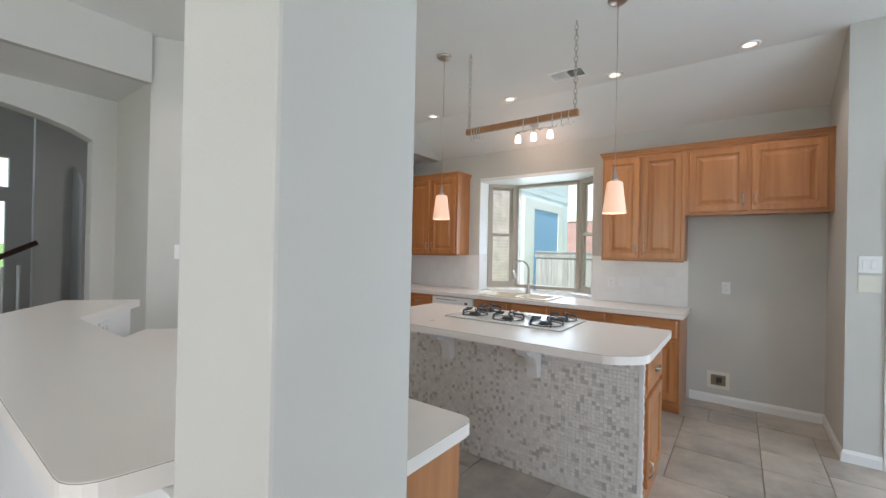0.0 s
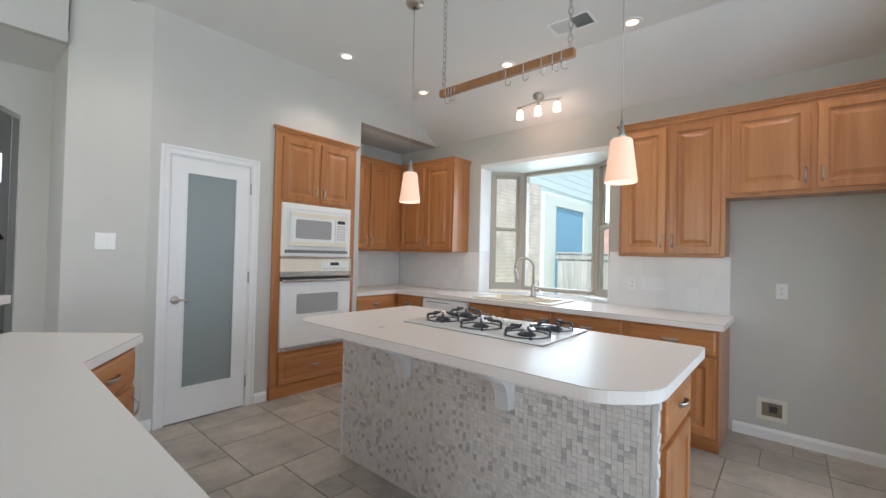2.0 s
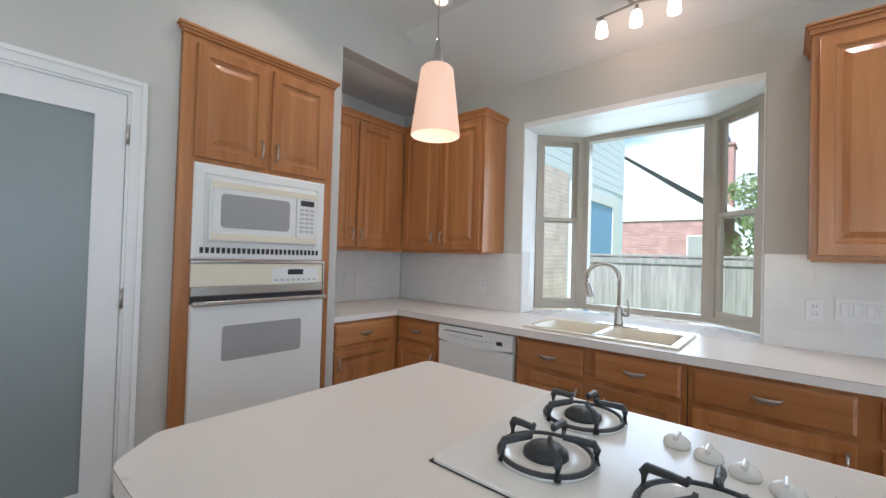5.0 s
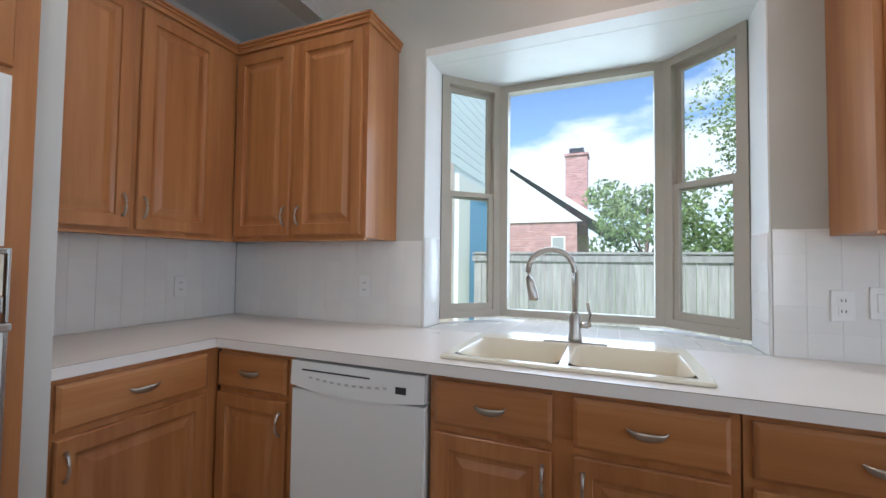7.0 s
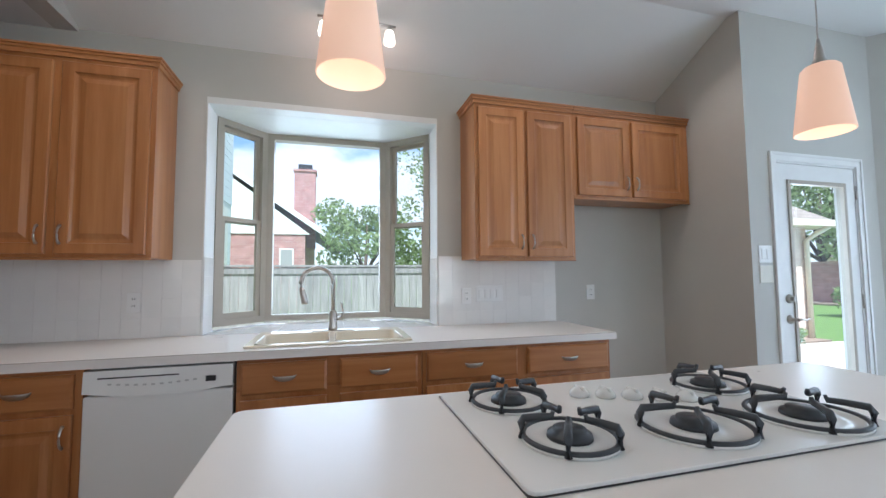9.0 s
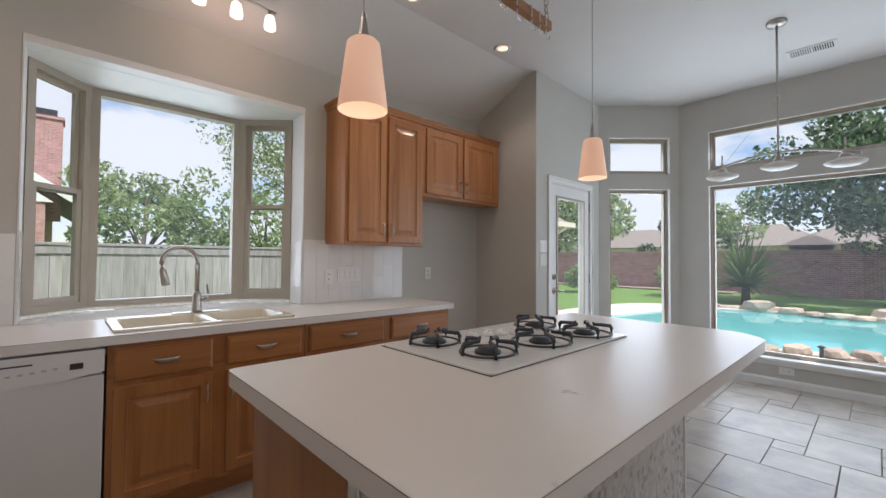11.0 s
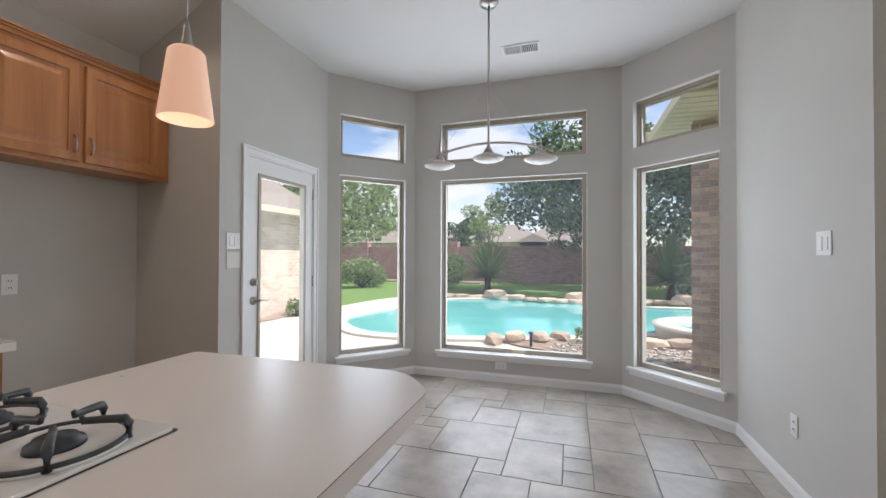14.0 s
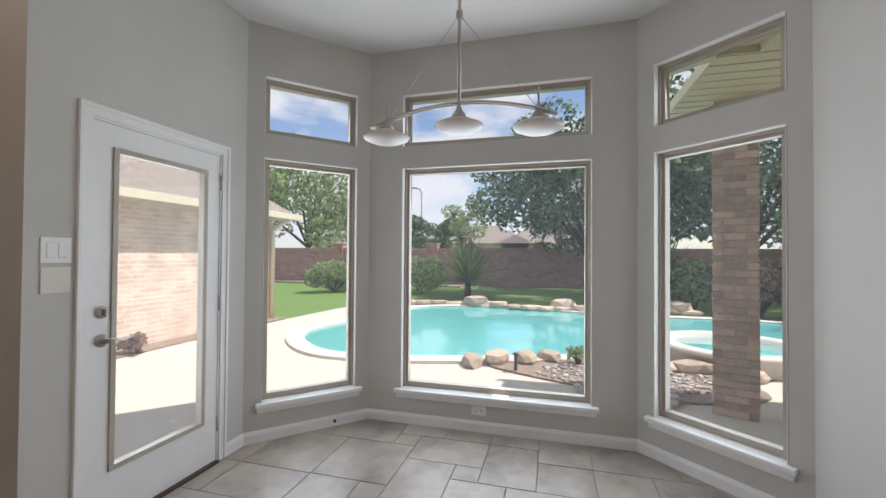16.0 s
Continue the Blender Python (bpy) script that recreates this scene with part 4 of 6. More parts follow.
for x, wdt in ((BX0 + 0.02, 0.45), (BX0 + 0.49, 0.45), (BX0 + 0.96, 0.43), (BX0 + 1.42, 0.43)):
    d = front(isl, 0, wdt, 0.12, 0.66, "door", "rt")
    d.matrix_world = pose(x + wdt, BY1, 0, 0, 0, 180)
    d = front(isl, 0, wdt, 0.69, 0.85, "drawer", "cup")
    d.matrix_world = pose(x + wdt, BY1, 0, 0, 0, 180)
for z0, z1, k in ((0.12, 0.62, "door"), (0.65, 0.84, "drawer")):
    d = front(isl, 0.02, 0.48, z0, z1, k, "l" if k == "door" else "cup")
    d.matrix_world = pose(BX1, BY0 + 0.05, 0, 0, 0, 90)
for x, wd in ((BX0 - 0.004, 0.006), (BX1 - 0.014, 0.019)):
    bm = bmesh.new()
    for k in range(40):
        z = 0.001 + k * 0.0219
        o = 0.003 * math.sin(k * 2.3) + 0.002 * math.sin(k * 5.1)
        box(bm, x + o * 0.5, x + wd + o * 0.6, BY0 - 0.009 + o * 0.4, BY0 + 0.022 + o, z, z + 0.0212)
    part("edge_strip", bm, M_WHITE, isl, "ragged white edge strip")
for x in (-1.79, -1.13):
    bm = bmesh.new()
    prof = [(0, 0), (0, -0.235), (-0.05, -0.235), (-0.055, -0.20), (-0.065, -0.15), (-0.09, -0.11), (-0.13, -0.085), (-0.165, -0.08), (-0.20, -0.06), (-0.225, -0.035), (-0.23, 0.0)]
    fr = [bm.verts.new((x - 0.035, BY0 - 0.006 + a, IZ - 0.046 + b)) for a, b in prof]
    bk = [bm.verts.new((x + 0.035, BY0 - 0.006 + a, IZ - 0.046 + b)) for a, b in prof]
    bm.faces.new(fr)
    bm.faces.new(list(reversed(bk)))
    for i in range(len(prof)):
        j = (i + 1) % len(prof)
        bm.faces.new((fr[i], fr[j], bk[j], bk[i]))
    part("corbel", bm, M_WHITE, isl, "white scrolled corbel")

# cooktop
ck = thing("gas_cooktop", "white glass gas cooktop with five black burner grates", "cooktop")
CX0, CX1, CY0, CY1 = -1.907, -1.003, 2.574, 3.115
part("glass_top", prism(bmesh.new(), rounded([(CX0, CY0, 0.02), (CX1, CY0, 0.02), (CX1, CY1, 0.02), (CX0, CY1, 0.02)], 3), IZ + 0.0032, IZ + 0.010, bev=0.002), M_ENAMEL, ck)
# dark sheet draws the shadow line round the glass top
part("rim_shadow_gap", prism(bmesh.new(), [(CX0 - 0.001, CY0 - 0.001), (CX1 + 0.001, CY0 - 0.001), (CX1 + 0.001, CY1 + 0.001), (CX0 - 0.001, CY1 + 0.001)], IZ + 0.0002, IZ + 0.003), M_DARK, ck)


def burner(x, y, r):
    z = IZ + 0.010
    g = part("burner", lathe(bmesh.new(), [(r, 0), (r, 0.006), (r - 0.014, 0.008), (r - 0.018, 0.003), (0.05, 0.002), (0.048, 0.004), (0.0, 0.004)], (x, y, z), seg=32), M_ENAMEL, ck, "round white burner bowl")
    part("burner_cap", lathe(bmesh.new(), [(0.046, 0.0045), (0.044, 0.014), (0.034, 0.016), (0.033, 0.023), (0.0, 0.025)], (x, y, z), seg=24), M_BLACK, g, "black burner cap")
    bm = bmesh.new()
    for k in range(5):
        a = 0.35 + k * math.pi * 0.4
        c, s = math.cos(a), math.sin(a)
        tube(bm, [(x + q * r * c, y + q * r * s, z + h) for q, h in ((0.98, 0.004), (0.99, 0.032), (0.94, 0.042), (0.62, 0.045), (0.36, 0.046), (0.33, 0.056))], [0.0085, 0.0085, 0.0085, 0.0075, 0.007, 0.004], 6)
    lo = [(x + (r - 0.005) * math.cos(t * math.pi / 16), y + (r - 0.005) * math.sin(t * math.pi / 16), z + 0.008) for t in range(32)]
    tube(bm, lo, 0.006, 6, closed=True)
    part("grate", bm, M_BLACK, g, "black cast-iron grate")


for x, y, r in ((-1.735, 2.735, 0.098), (-1.755, 2.985, 0.098), (-1.445, 2.715, 0.115), (-1.150, 2.695, 0.115), (-1.130, 2.96, 0.098)):
    burner(x, y, r)
for i in range(5):
    kx, ky = -1.545 + i * 0.062, 2.985 - 0.028 * i
    bm = lathe(bmesh.new(), [(0.025, 0), (0.027, 0.004), (0.026, 0.011), (0.019, 0.019), (0.008, 0.024), (0.0, 0.025)], (kx, ky, IZ + 0.010), seg=18)
    box(bm, kx - 0.005, kx + 0.005, ky - 0.021, ky + 0.021, IZ + 0.020, IZ + 0.038, bev=0.004)
    part("knob", bm, M_ENAMEL, ck, "white domed control knob")

# ---- peninsula with a raised bar ----
pn = thing("peninsula_counter", "white laminate peninsula counter with a bend", "countertop")
low = rounded([(-0.755, 0.56, 0), (-0.755, 1.155, 0.05), (-2.135, 1.155, 0.0), (-2.62, 1.455, 0.02), (-3.06, 1.01, 0.0), (-2.62, 0.62, 0.0), (-2.5, 0.56, 0.0)], 4)
part("slab", prism(bmesh.new(), low, 0.858, 0.90), M_LAMI, pn)
part("edge_seam", prism(bmesh.new(), [(x + 0.0008, y + 0.0008) for x, y in low], 0.8978, 0.8992), M_EDGE, pn, "thin dark laminate seam")
br = thing("raised_bar_top", "white laminate raised bar top with rounded end", "countertop")
bar = rounded([(-0.865, 0.215, 0.06), (-0.80, 0.59, 0.0), (-2.60, 0.59, 0.0), (-3.20, 1.02, 0.02), (-3.44, 0.69, 0.02), (-2.75, 0.215, 0.0)], 5)
part("slab", prism(bmesh.new(), bar, 1.028, 1.07), M_LAMI, br)
part("edge_seam", prism(bmesh.new(), [(x, y - 0.0008) for x, y in bar], 1.0672, 1.0686), M_EDGE, br, "thin dark laminate seam")
hw = [(-0.79, 0.33), (-0.79, 0.555), (-2.59, 0.555), (-3.14, 0.95), (-3.26, 0.79), (-2.66, 0.33)]
structure("wall_bar", prism(bmesh.new(), hw, 0, 1.0275), M_WHITE, "white painted half wall under the bar")
pc = thing("base_cabinet", "honey maple peninsula base unit with drawers", "cabinet", group="base cabinets")
part("body", prism(bmesh.new(), [(-0.785, 0.56), (-0.785, 1.115), (-2.12, 1.115), (-2.60, 1.41), (-3.0, 0.99), (-2.6, 0.60), (-2.56, 0.56)], 0.10, 0.857), M_WOOD, pc)
part("plinth", prism(bmesh.new(), [(-0.83, 0.56), (-0.83, 1.05), (-2.10, 1.05), (-2.56, 1.34), (-2.9, 0.99), (-2.6, 0.62)], 0.0, 0.0995), M_WOODH, pc)
for i in range(3):
    for z0, z1, k in ((0.125, 0.66, "door"), (0.685, 0.838, "drawer")):
        d = front(pc, 0.02, 0.42, z0, z1, k, "cup" if k == "drawer" else "rt")
        d.matrix_world = pose(-0.79 - i * 0.44, 1.115, 0, 0, 0, 180)
a = math.degrees(math.atan2(1.115 - 1.41, -2.12 + 2.60))
for z0, z1, k in ((0.125, 0.66, "door"), (0.685, 0.838, "drawer")):
    d = front(pc, 0.03, 0.53, z0, z1, k, "cup" if k == "drawer" else "rt")
    d.matrix_world = pose(-2.12, 1.115, 0, 0, 0, 180 + a)

# ---- doors ----
pd = tagged(new("door_2"), "white pantry door with a frosted glass panel, closed", "door", kind="structure")
pd.matrix_world = pose(WX, 1.825, 0, 0, 0, 90)


def casing(parent, x0, x1, z1, wid=0.06, y=-0.018):
    bm = bmesh.new()
    for a, b, c, d in ((x0 - wid, x0, 0, z1 + wid), (x1, x1 + wid, 0, z1 + wid), (x0, x1, z1, z1 + wid)):
        box(bm, a, b, y * 0.6, -0.0005, c, d)
    for a, b, c, d in ((x0 - wid, x0 - wid + 0.022, 0, z1 + wid), (x1 + wid - 0.022, x1 + wid, 0, z1 + wid), (x0 - wid + 0.022, x1 + wid - 0.022, z1 + wid - 0.022, z1 + wid)):
        box(bm, a, b, y, y * 0.6 - 0.0003, c, d, bev=0.003)
    part("casing", bm, M_WHITE, parent, "white moulded casing")
    bm = bmesh.new()
    for a, b, c, d in ((x0 - 0.002, x0 + 0.012, 0, z1), (x1 - 0.012, x1 + 0.002, 0, z1), (x0 + 0.012, x1 - 0.012, z1 - 0.012, z1 + 0.002)):
        box(bm, a, b, -0.0004, 0.11, c, d)
    part("jamb", bm, M_WHITE, parent, "white door jamb")


casing(pd, 0.0, 0.61, 2.045)
bm = bmesh.new()
gx0, gx1, gz0, gz1 = 0.115, 0.495, 0.255, 1.925
for a, b, c, d in ((0.014, gx0, 0.008, 2.032), (gx1, 0.596, 0.008, 2.032), (gx0, gx1, 0.008, gz0), (gx0, gx1, gz1, 2.032)):
    box(bm, a, b, 0.004, 0.039, c, d)
bmesh.ops.remove_doubles(bm, verts=list(bm.verts), dist=0.0004)
part("stile_frame", bm, M_WHITE, pd, "white door frame")
bm = bmesh.new()
for a, b, c, d in ((gx0, gx0 + 0.010, gz0, gz1), (gx1 - 0.010, gx1, gz0, gz1), (gx0 + 0.010, gx1 - 0.010, gz0, gz0 + 0.010), (gx0 + 0.010, gx1 - 0.010, gz1 - 0.010, gz1)):
    box(bm, a, b, 0.001, 0.02, c, d)
part("glazing_bead", bm, M_WHITE, pd)
part("frosted_pane", B(gx0 + 0.010, gx1 - 0.010, 0.012, 0.018, gz0 + 0.010, gz1 - 0.010), M_FROST, pd, "grey frosted glass")


def lever_handle(parent, x, z, side, deadbolt=False, out=-1):
    hm = Matrix.Translation((x, 0.003, z)) @ Matrix.Rotation(radians(90), 4, "X")
    bm = lathe(bmesh.new(), [(0.032, 0), (0.032, 0.006), (0.024, 0.014), (0.012, 0.018), (0.011, 0.045)], m=hm, seg=20)
    tube(bm, [(x, -0.045, z), (x + side * 0.03, -0.052, z + 0.004), (x + side * 0.075, -0.05, z - 0.004), (x + side * 0.11, -0.046, z + 0.006)], [0.011, 0.009, 0.007, 0.006], 10)
    part("handle", bm, M_NICKEL, parent, "satin nickel lever handle")
    if deadbolt:
        bm = lathe(bmesh.new(), [(0.031, 0), (0.031, 0.008), (0.022, 0.014), (0.020, 0.016)], m=Matrix.Translation((x, 0.003, z + 0.14)) @ Matrix.Rotation(radians(90), 4, "X"), seg=20)
        box(bm, x - 0.005, x + 0.005, -0.035, -0.012, z + 0.122, z + 0.158, bev=0.002)
        part("deadbolt", bm, M_NICKEL, parent, "satin nickel deadbolt")


lever_handle(pd, 0.062, 0.94, 1)
# dark strip put in for the shadow line at the foot of the door
part("bottom_shade", B(0.0125, 0.5975, 0.010, 0.034, 0.0005, 0.0075), M_DARK, pd, "dark strip drawn as the shadow under the door")
for z in (0.22, 1.10, 1.85):
    part("hinge", tube(bmesh.new(), [(0.602, -0.004, z - 0.045), (0.602, -0.004, z + 0.045)], 0.007, 8), M_NICKEL, pd)

xd = tagged(new("door_3"), "white glazed patio door, closed", "door", kind="structure")
xd.matrix_world = pose(0.765, 4.06, 0)
casing(xd, 0.0, 0.80, 2.045)
bm = bmesh.new()
gx0, gx1, gz0, gz1 = 0.115, 0.675, 0.29, 1.905
for a, b, c, d in ((0.014, gx0, 0.012, 2.03), (gx1, 0.786, 0.012, 2.03), (gx0, gx1, 0.012, gz0), (gx0, gx1, gz1, 2.03)):
    box(bm, a, b, 0.004, 0.046, c, d)
bmesh.ops.remove_doubles(bm, verts=list(bm.verts), dist=0.0004)
part("stile_frame", bm, M_WHITE, xd, "white door frame")
bm = bmesh.new()
for a, b, c, d in ((gx0 - 0.012, gx0 + 0.016, gz0 - 0.012, gz1 + 0.012), (gx1 - 0.016, gx1 + 0.012, gz0 - 0.012, gz1 + 0.012), (gx0 + 0.016, gx1 - 0.016, gz0 - 0.012, gz0 + 0.016), (gx0 + 0.016, gx1 - 0.016, gz1 - 0.016, gz1 + 0.012)):
    box(bm, a, b, -0.006, 0.0038, c, d, bev=0.003)
for a, b, c, d in ((gx0 + 0.001, gx0 + 0.012, gz0, gz1), (gx1 - 0.012, gx1 - 0.001, gz0, gz1), (gx0 + 0.012, gx1 - 0.012, gz0 + 0.001, gz0 + 0.012), (gx0 + 0.012, gx1 - 0.012, gz1 - 0.012, gz1 - 0.001)):
    box(bm, a, b, 0.0045, 0.045, c, d)
part("glazing_bead", bm, M_TAN, xd, "tan glazing bead")
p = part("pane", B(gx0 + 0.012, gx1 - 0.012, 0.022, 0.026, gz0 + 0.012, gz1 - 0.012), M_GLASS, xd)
p.visible_shadow = False
lever_handle(xd, 0.062, 0.945, 1, True)
for z in (0.25, 1.05, 1.85):
    part("hinge", tube(bmesh.new(), [(0.793, -0.004, z - 0.05), (0.793, -0.004, z + 0.05)], 0.007, 8), M_NICKEL, xd)
part("threshold", B(0.013, 0.787, -0.03, 0.14, 0.0, 0.011), M_DWOOD, xd, "dark threshold")


# ---- lights and fixtures ----
def pendant(x, y):
    p = thing("pendant_lamp", "lit frosted glass pendant on a thin nickel cord", "pendant lamp", pose(x, y, 0), "pendants over the island")
    part("canopy", lathe(bmesh.new(), [(0.062, H - 0.0005), (0.062, H - 0.008), (0.05, H - 0.022), (0.012, H - 0.028)], seg=24), M_NICKEL, p)
    part("cord", tube(bmesh.new(), [(0, 0, 1.96), (0, 0, H - 0.02)], 0.0022, 6), M_NICKEL, p)
    part("socket_cap", lathe(bmesh.new(), [(0.004, 1.985), (0.010, 1.955), (0.015, 1.92), (0.028, 1.895)], seg=20), M_NICKEL, p)
    bm = lathe(bmesh.new(), [(0.026, 1.899), (0.040, 1.897), (0.0485, 1.888), (0.073, 1.692), (0.071, 1.690), (0.068, 1.692), (0.044, 1.884)], seg=32)
    part("shade", bm, M_SHADE, p, "lit frosted glass shade")
    bulb("pendant_bulb", (x, y, 1.61), 0.35)


pendant(-2.165, 2.85)
pendant(-0.76, 2.85)


def can_light(x, y):
    c = thing("recessed_light", "small lit recessed ceiling light with white trim", "recessed light", pose(x, y, H), "ceiling downlights")
    part("trim_ring", lathe(bmesh.new(), [(0.075, -0.0005), (0.075, -0.004), (0.06, -0.009), (0.05, -0.004)], seg=28), M_WHITE, c)
    part("lamp", lathe(bmesh.new(), [(0.05, -0.0035), (0.03, -0.006), (0.0, -0.007)], seg=24), M_BULB, c, "glowing lamp face")
    downlight("downlight", (x, y, H - 0.02), 10)


for x, y in ((-3.08, 1.22), (-3.19, 3.02), (-3.20, 4.03), (-2.14, 4.03), (-1.06, 4.02), (-0.06, 4.02)):
    can_light(x, y)

# three-lamp bar on the slope
tk = thing("track_light", "brushed nickel bar with three lit glass spot shades", "track light", pose(-2.06, 4.49, 2.92))
part("base_plate", lathe(bmesh.new(), [(0.055, 0), (0.055, -0.012), (0.03, -0.03), (0.012, -0.05)], m=Matrix.Rotation(radians(-26), 4, "X"), seg=24), M_NICKEL, tk)
part("bar", tube(bmesh.new(), [(-0.24, 0, -0.065), (0, -0.01, -0.055), (0.24, 0, -0.065)], 0.008, 8), M_NICKEL, tk)
for x in (-0.20, 0.0, 0.20):
    part("spot_arm", tube(bmesh.new(), [(x, 0, -0.065), (x, -0.005, -0.10)], 0.011, 8), M_NICKEL, tk)
    s = part("spot_shade", lathe(bmesh.new(), [(0.016, -0.098), (0.027, -0.108), (0.036, -0.165), (0.034, -0.186), (0.0, -0.180)], (x, -0.006, 0), seg=20), mat("lit_spot_glass", (0.9, 0.85, 0.78), 0.4, emit=(1, 0.84, 0.66), emit_power=1.6) if x == -0.20 else bpy.data.materials["lit_spot_glass"], tk, "lit glass shade")
    bulb("spot_bulb", (-2.06 + x, 4.48, 2.70), 0.5, color=(1.0, 0.62, 0.42))

# hanging pot rack
pr = thing("pot_rack", "hanging wooden pot rack bar with steel hooks and chains", "pot rack", pose(0, 2.94, 0))
part("bar", B(-1.98, -1.035, -0.018, 0.018, 2.405, 2.452, bev=0.004), M_OAK, pr, "reddish wooden bar")
for x in (-1.955, -1.06):
    bm = bmesh.new()
    z, k = 2.452, 0
    while z < H - 0.03:
        lo = []
        for q in range(10):
            a = 2 * math.pi * q / 10
            u, w = 0.012 * math.cos(a), 0.023 * math.sin(a)
            lo.append((x + (u if k % 2 else 0), (0 if k % 2 else u), z + 0.019 + w))
        tube(bm, lo, 0.0036, 5, closed=True)
        z += 0.038
        k += 1
    tube(bm, [(x, 0, z), (x, 0, H - 0.001)], 0.003, 6)
    part("chain", bm, M_NICKEL, pr, "steel link chain")


def hook(x, turn):
    bm = bmesh.new()
    pts = [(0, 0.026, 0.008), (0, 0.022, 0.054), (0, 0, 0.060), (0, -0.022, 0.054), (0, -0.024, 0.0), (0, -0.024, -0.02)]
    for q in range(9):
        a = math.pi * q / 8
        pts.append((0.018 - 0.018 * math.cos(a), -0.024, -0.035 - 0.020 * math.sin(a)))
    tube(bm, pts, 0.0036, 6)
    bmesh.ops.transform(bm, matrix=Matrix.Translation((x, 0, 2.397)) @ Matrix.Rotation(radians(turn), 4, "Z"), verts=list(bm.verts))
    part("hook", bm, M_CHROME, pr, "steel S hook")


for x, a in ((-1.92, 0), (-1.895, 8), (-1.87, -6), (-1.845, 5), (-1.45, 4), (-1.33, -8), (-1.22, 6), (-1.15, -5), (-1.10, 10)):
    hook(x, a * 0.3)


def vent(x, y, w, d, turn, label):
    v = thing("ceiling_vent", label, "vent", pose(x, y, H, 0, 0, turn))
    bm = bmesh.new()
    for a, b, c, e in ((-w / 2, w / 2, -d / 2, -d / 2 + 0.02), (-w / 2, w / 2, d / 2 - 0.02, d / 2), (-w / 2, -w / 2 + 0.02, -d / 2 + 0.02, d / 2 - 0.02), (w / 2 - 0.02, w / 2, -d / 2 + 0.02, d / 2 - 0.02), (-0.006, 0.006, -d / 2 + 0.02, d / 2 - 0.02)):
        box(bm, a, b, c, e, -0.008, -0.0005)
    part("frame", bm, M_WHITE, v)
    part("backing", B(-w / 2 + 0.02, w / 2 - 0.02, -d / 2 + 0.02, d / 2 - 0.02, -0.002, -0.0008), M_DARK, v, "dark duct behind the slats")
    n = 9
    for s in (-1, 1):
        for i in range(n):
            x0 = s * (0.012 + (w / 2 - 0.036) * i / (n - 1))
            bm = bmesh.new()
            q = [bm.verts.new(p) for p in ((x0, -d / 2 + 0.02, -0.0025), (x0 + s * 0.008, -d / 2 + 0.02, -0.010), (x0 + s * 0.008, d / 2 - 0.02, -0.010), (x0, d / 2 - 0.02, -0.0025))]
            bm.faces.new(q)
            ob = part("slat", bm, M_WHITE, v)
            ob.modifiers.new("thick", "SOLIDIFY").thickness = 0.0012


vent(-1.41, 3.76, 0.32, 0.20, 0, "white slatted ceiling vent in the kitchen")
vent(1.875, 2.19, 0.32, 0.17, 90, "white slatted ceiling vent in the breakfast bay")

# breakfast lamp: three shallow opal bowls on an arched bar
bl = thing("island_chandelier", "brushed nickel arched bar lamp with three opal glass bowls", "chandelier", pose(1.15, 2.33, 0))
part("canopy", lathe(bmesh.new(), [(0.065, H - 0.0005), (0.065, H - 0.015), (0.055, H - 0.03), (0.012, H - 0.034)], seg=24), M_NICKEL, bl)
part("stem", tube(bmesh.new(), [(0, 0, 2.06), (0, 0, H - 0.03)], 0.008, 10), M_NICKEL, bl)
part("collar", lathe(bmesh.new(), [(0.010, 2.475), (0.016, 2.485), (0.016, 2.515), (0.010, 2.525)], seg=14), M_NICKEL, bl)
for s in (-0.012, 0.012):
    part("arched_bar", tube(bmesh.new(), [(s, -0.44 + 0.88 * k / 14, 2.085 - 0.085 * ((k - 7) / 7) ** 2) for k in range(15)], 0.006, 8), M_NICKEL, bl)
for s in (-1, 1):
    part("wire", tube(bmesh.new(), [(0, 0, 2.50), (0, s * 0.36, 2.03)], 0.0015, 5), M_NICKEL, bl)
for y, z in ((-0.36, 0.0), (0.0, 0.03), (0.36, 0.0)):
    part("socket", lathe(bmesh.new(), [(0.006, 2.06 + z), (0.012, 2.03 + z), (0.026, 2.005 + z), (0.042, 1.985 + z)], (0, y, -0.0), seg=18), M_NICKEL, bl)
    part("pin", tube(bmesh.new(), [(0, y, 2.055 + z), (0, y, 2.125 + z)], 0.005, 8), M_NICKEL, bl)
    part("socket_ring", lathe(bmesh.new(), [(0.020, 2.012 + z), (0.030, 2.008 + z), (0.030, 2.000 + z), (0.022, 1.996 + z)], (0, y, 0), seg=18), M_NICKEL, bl)
    part("bowl_shade", lathe(bmesh.new(), [(0.030, 1.990 + z), (0.060, 1.974 + z), (0.105, 1.957 + z), (0.113, 1.951 + z), (0.108, 1.942 + z), (0.075, 1.927 + z), (0.035, 1.919 + z), (0.0, 1.917 + z)], (0, y, 0), seg=28), M_OPAL, bl, "opal glass bowl")


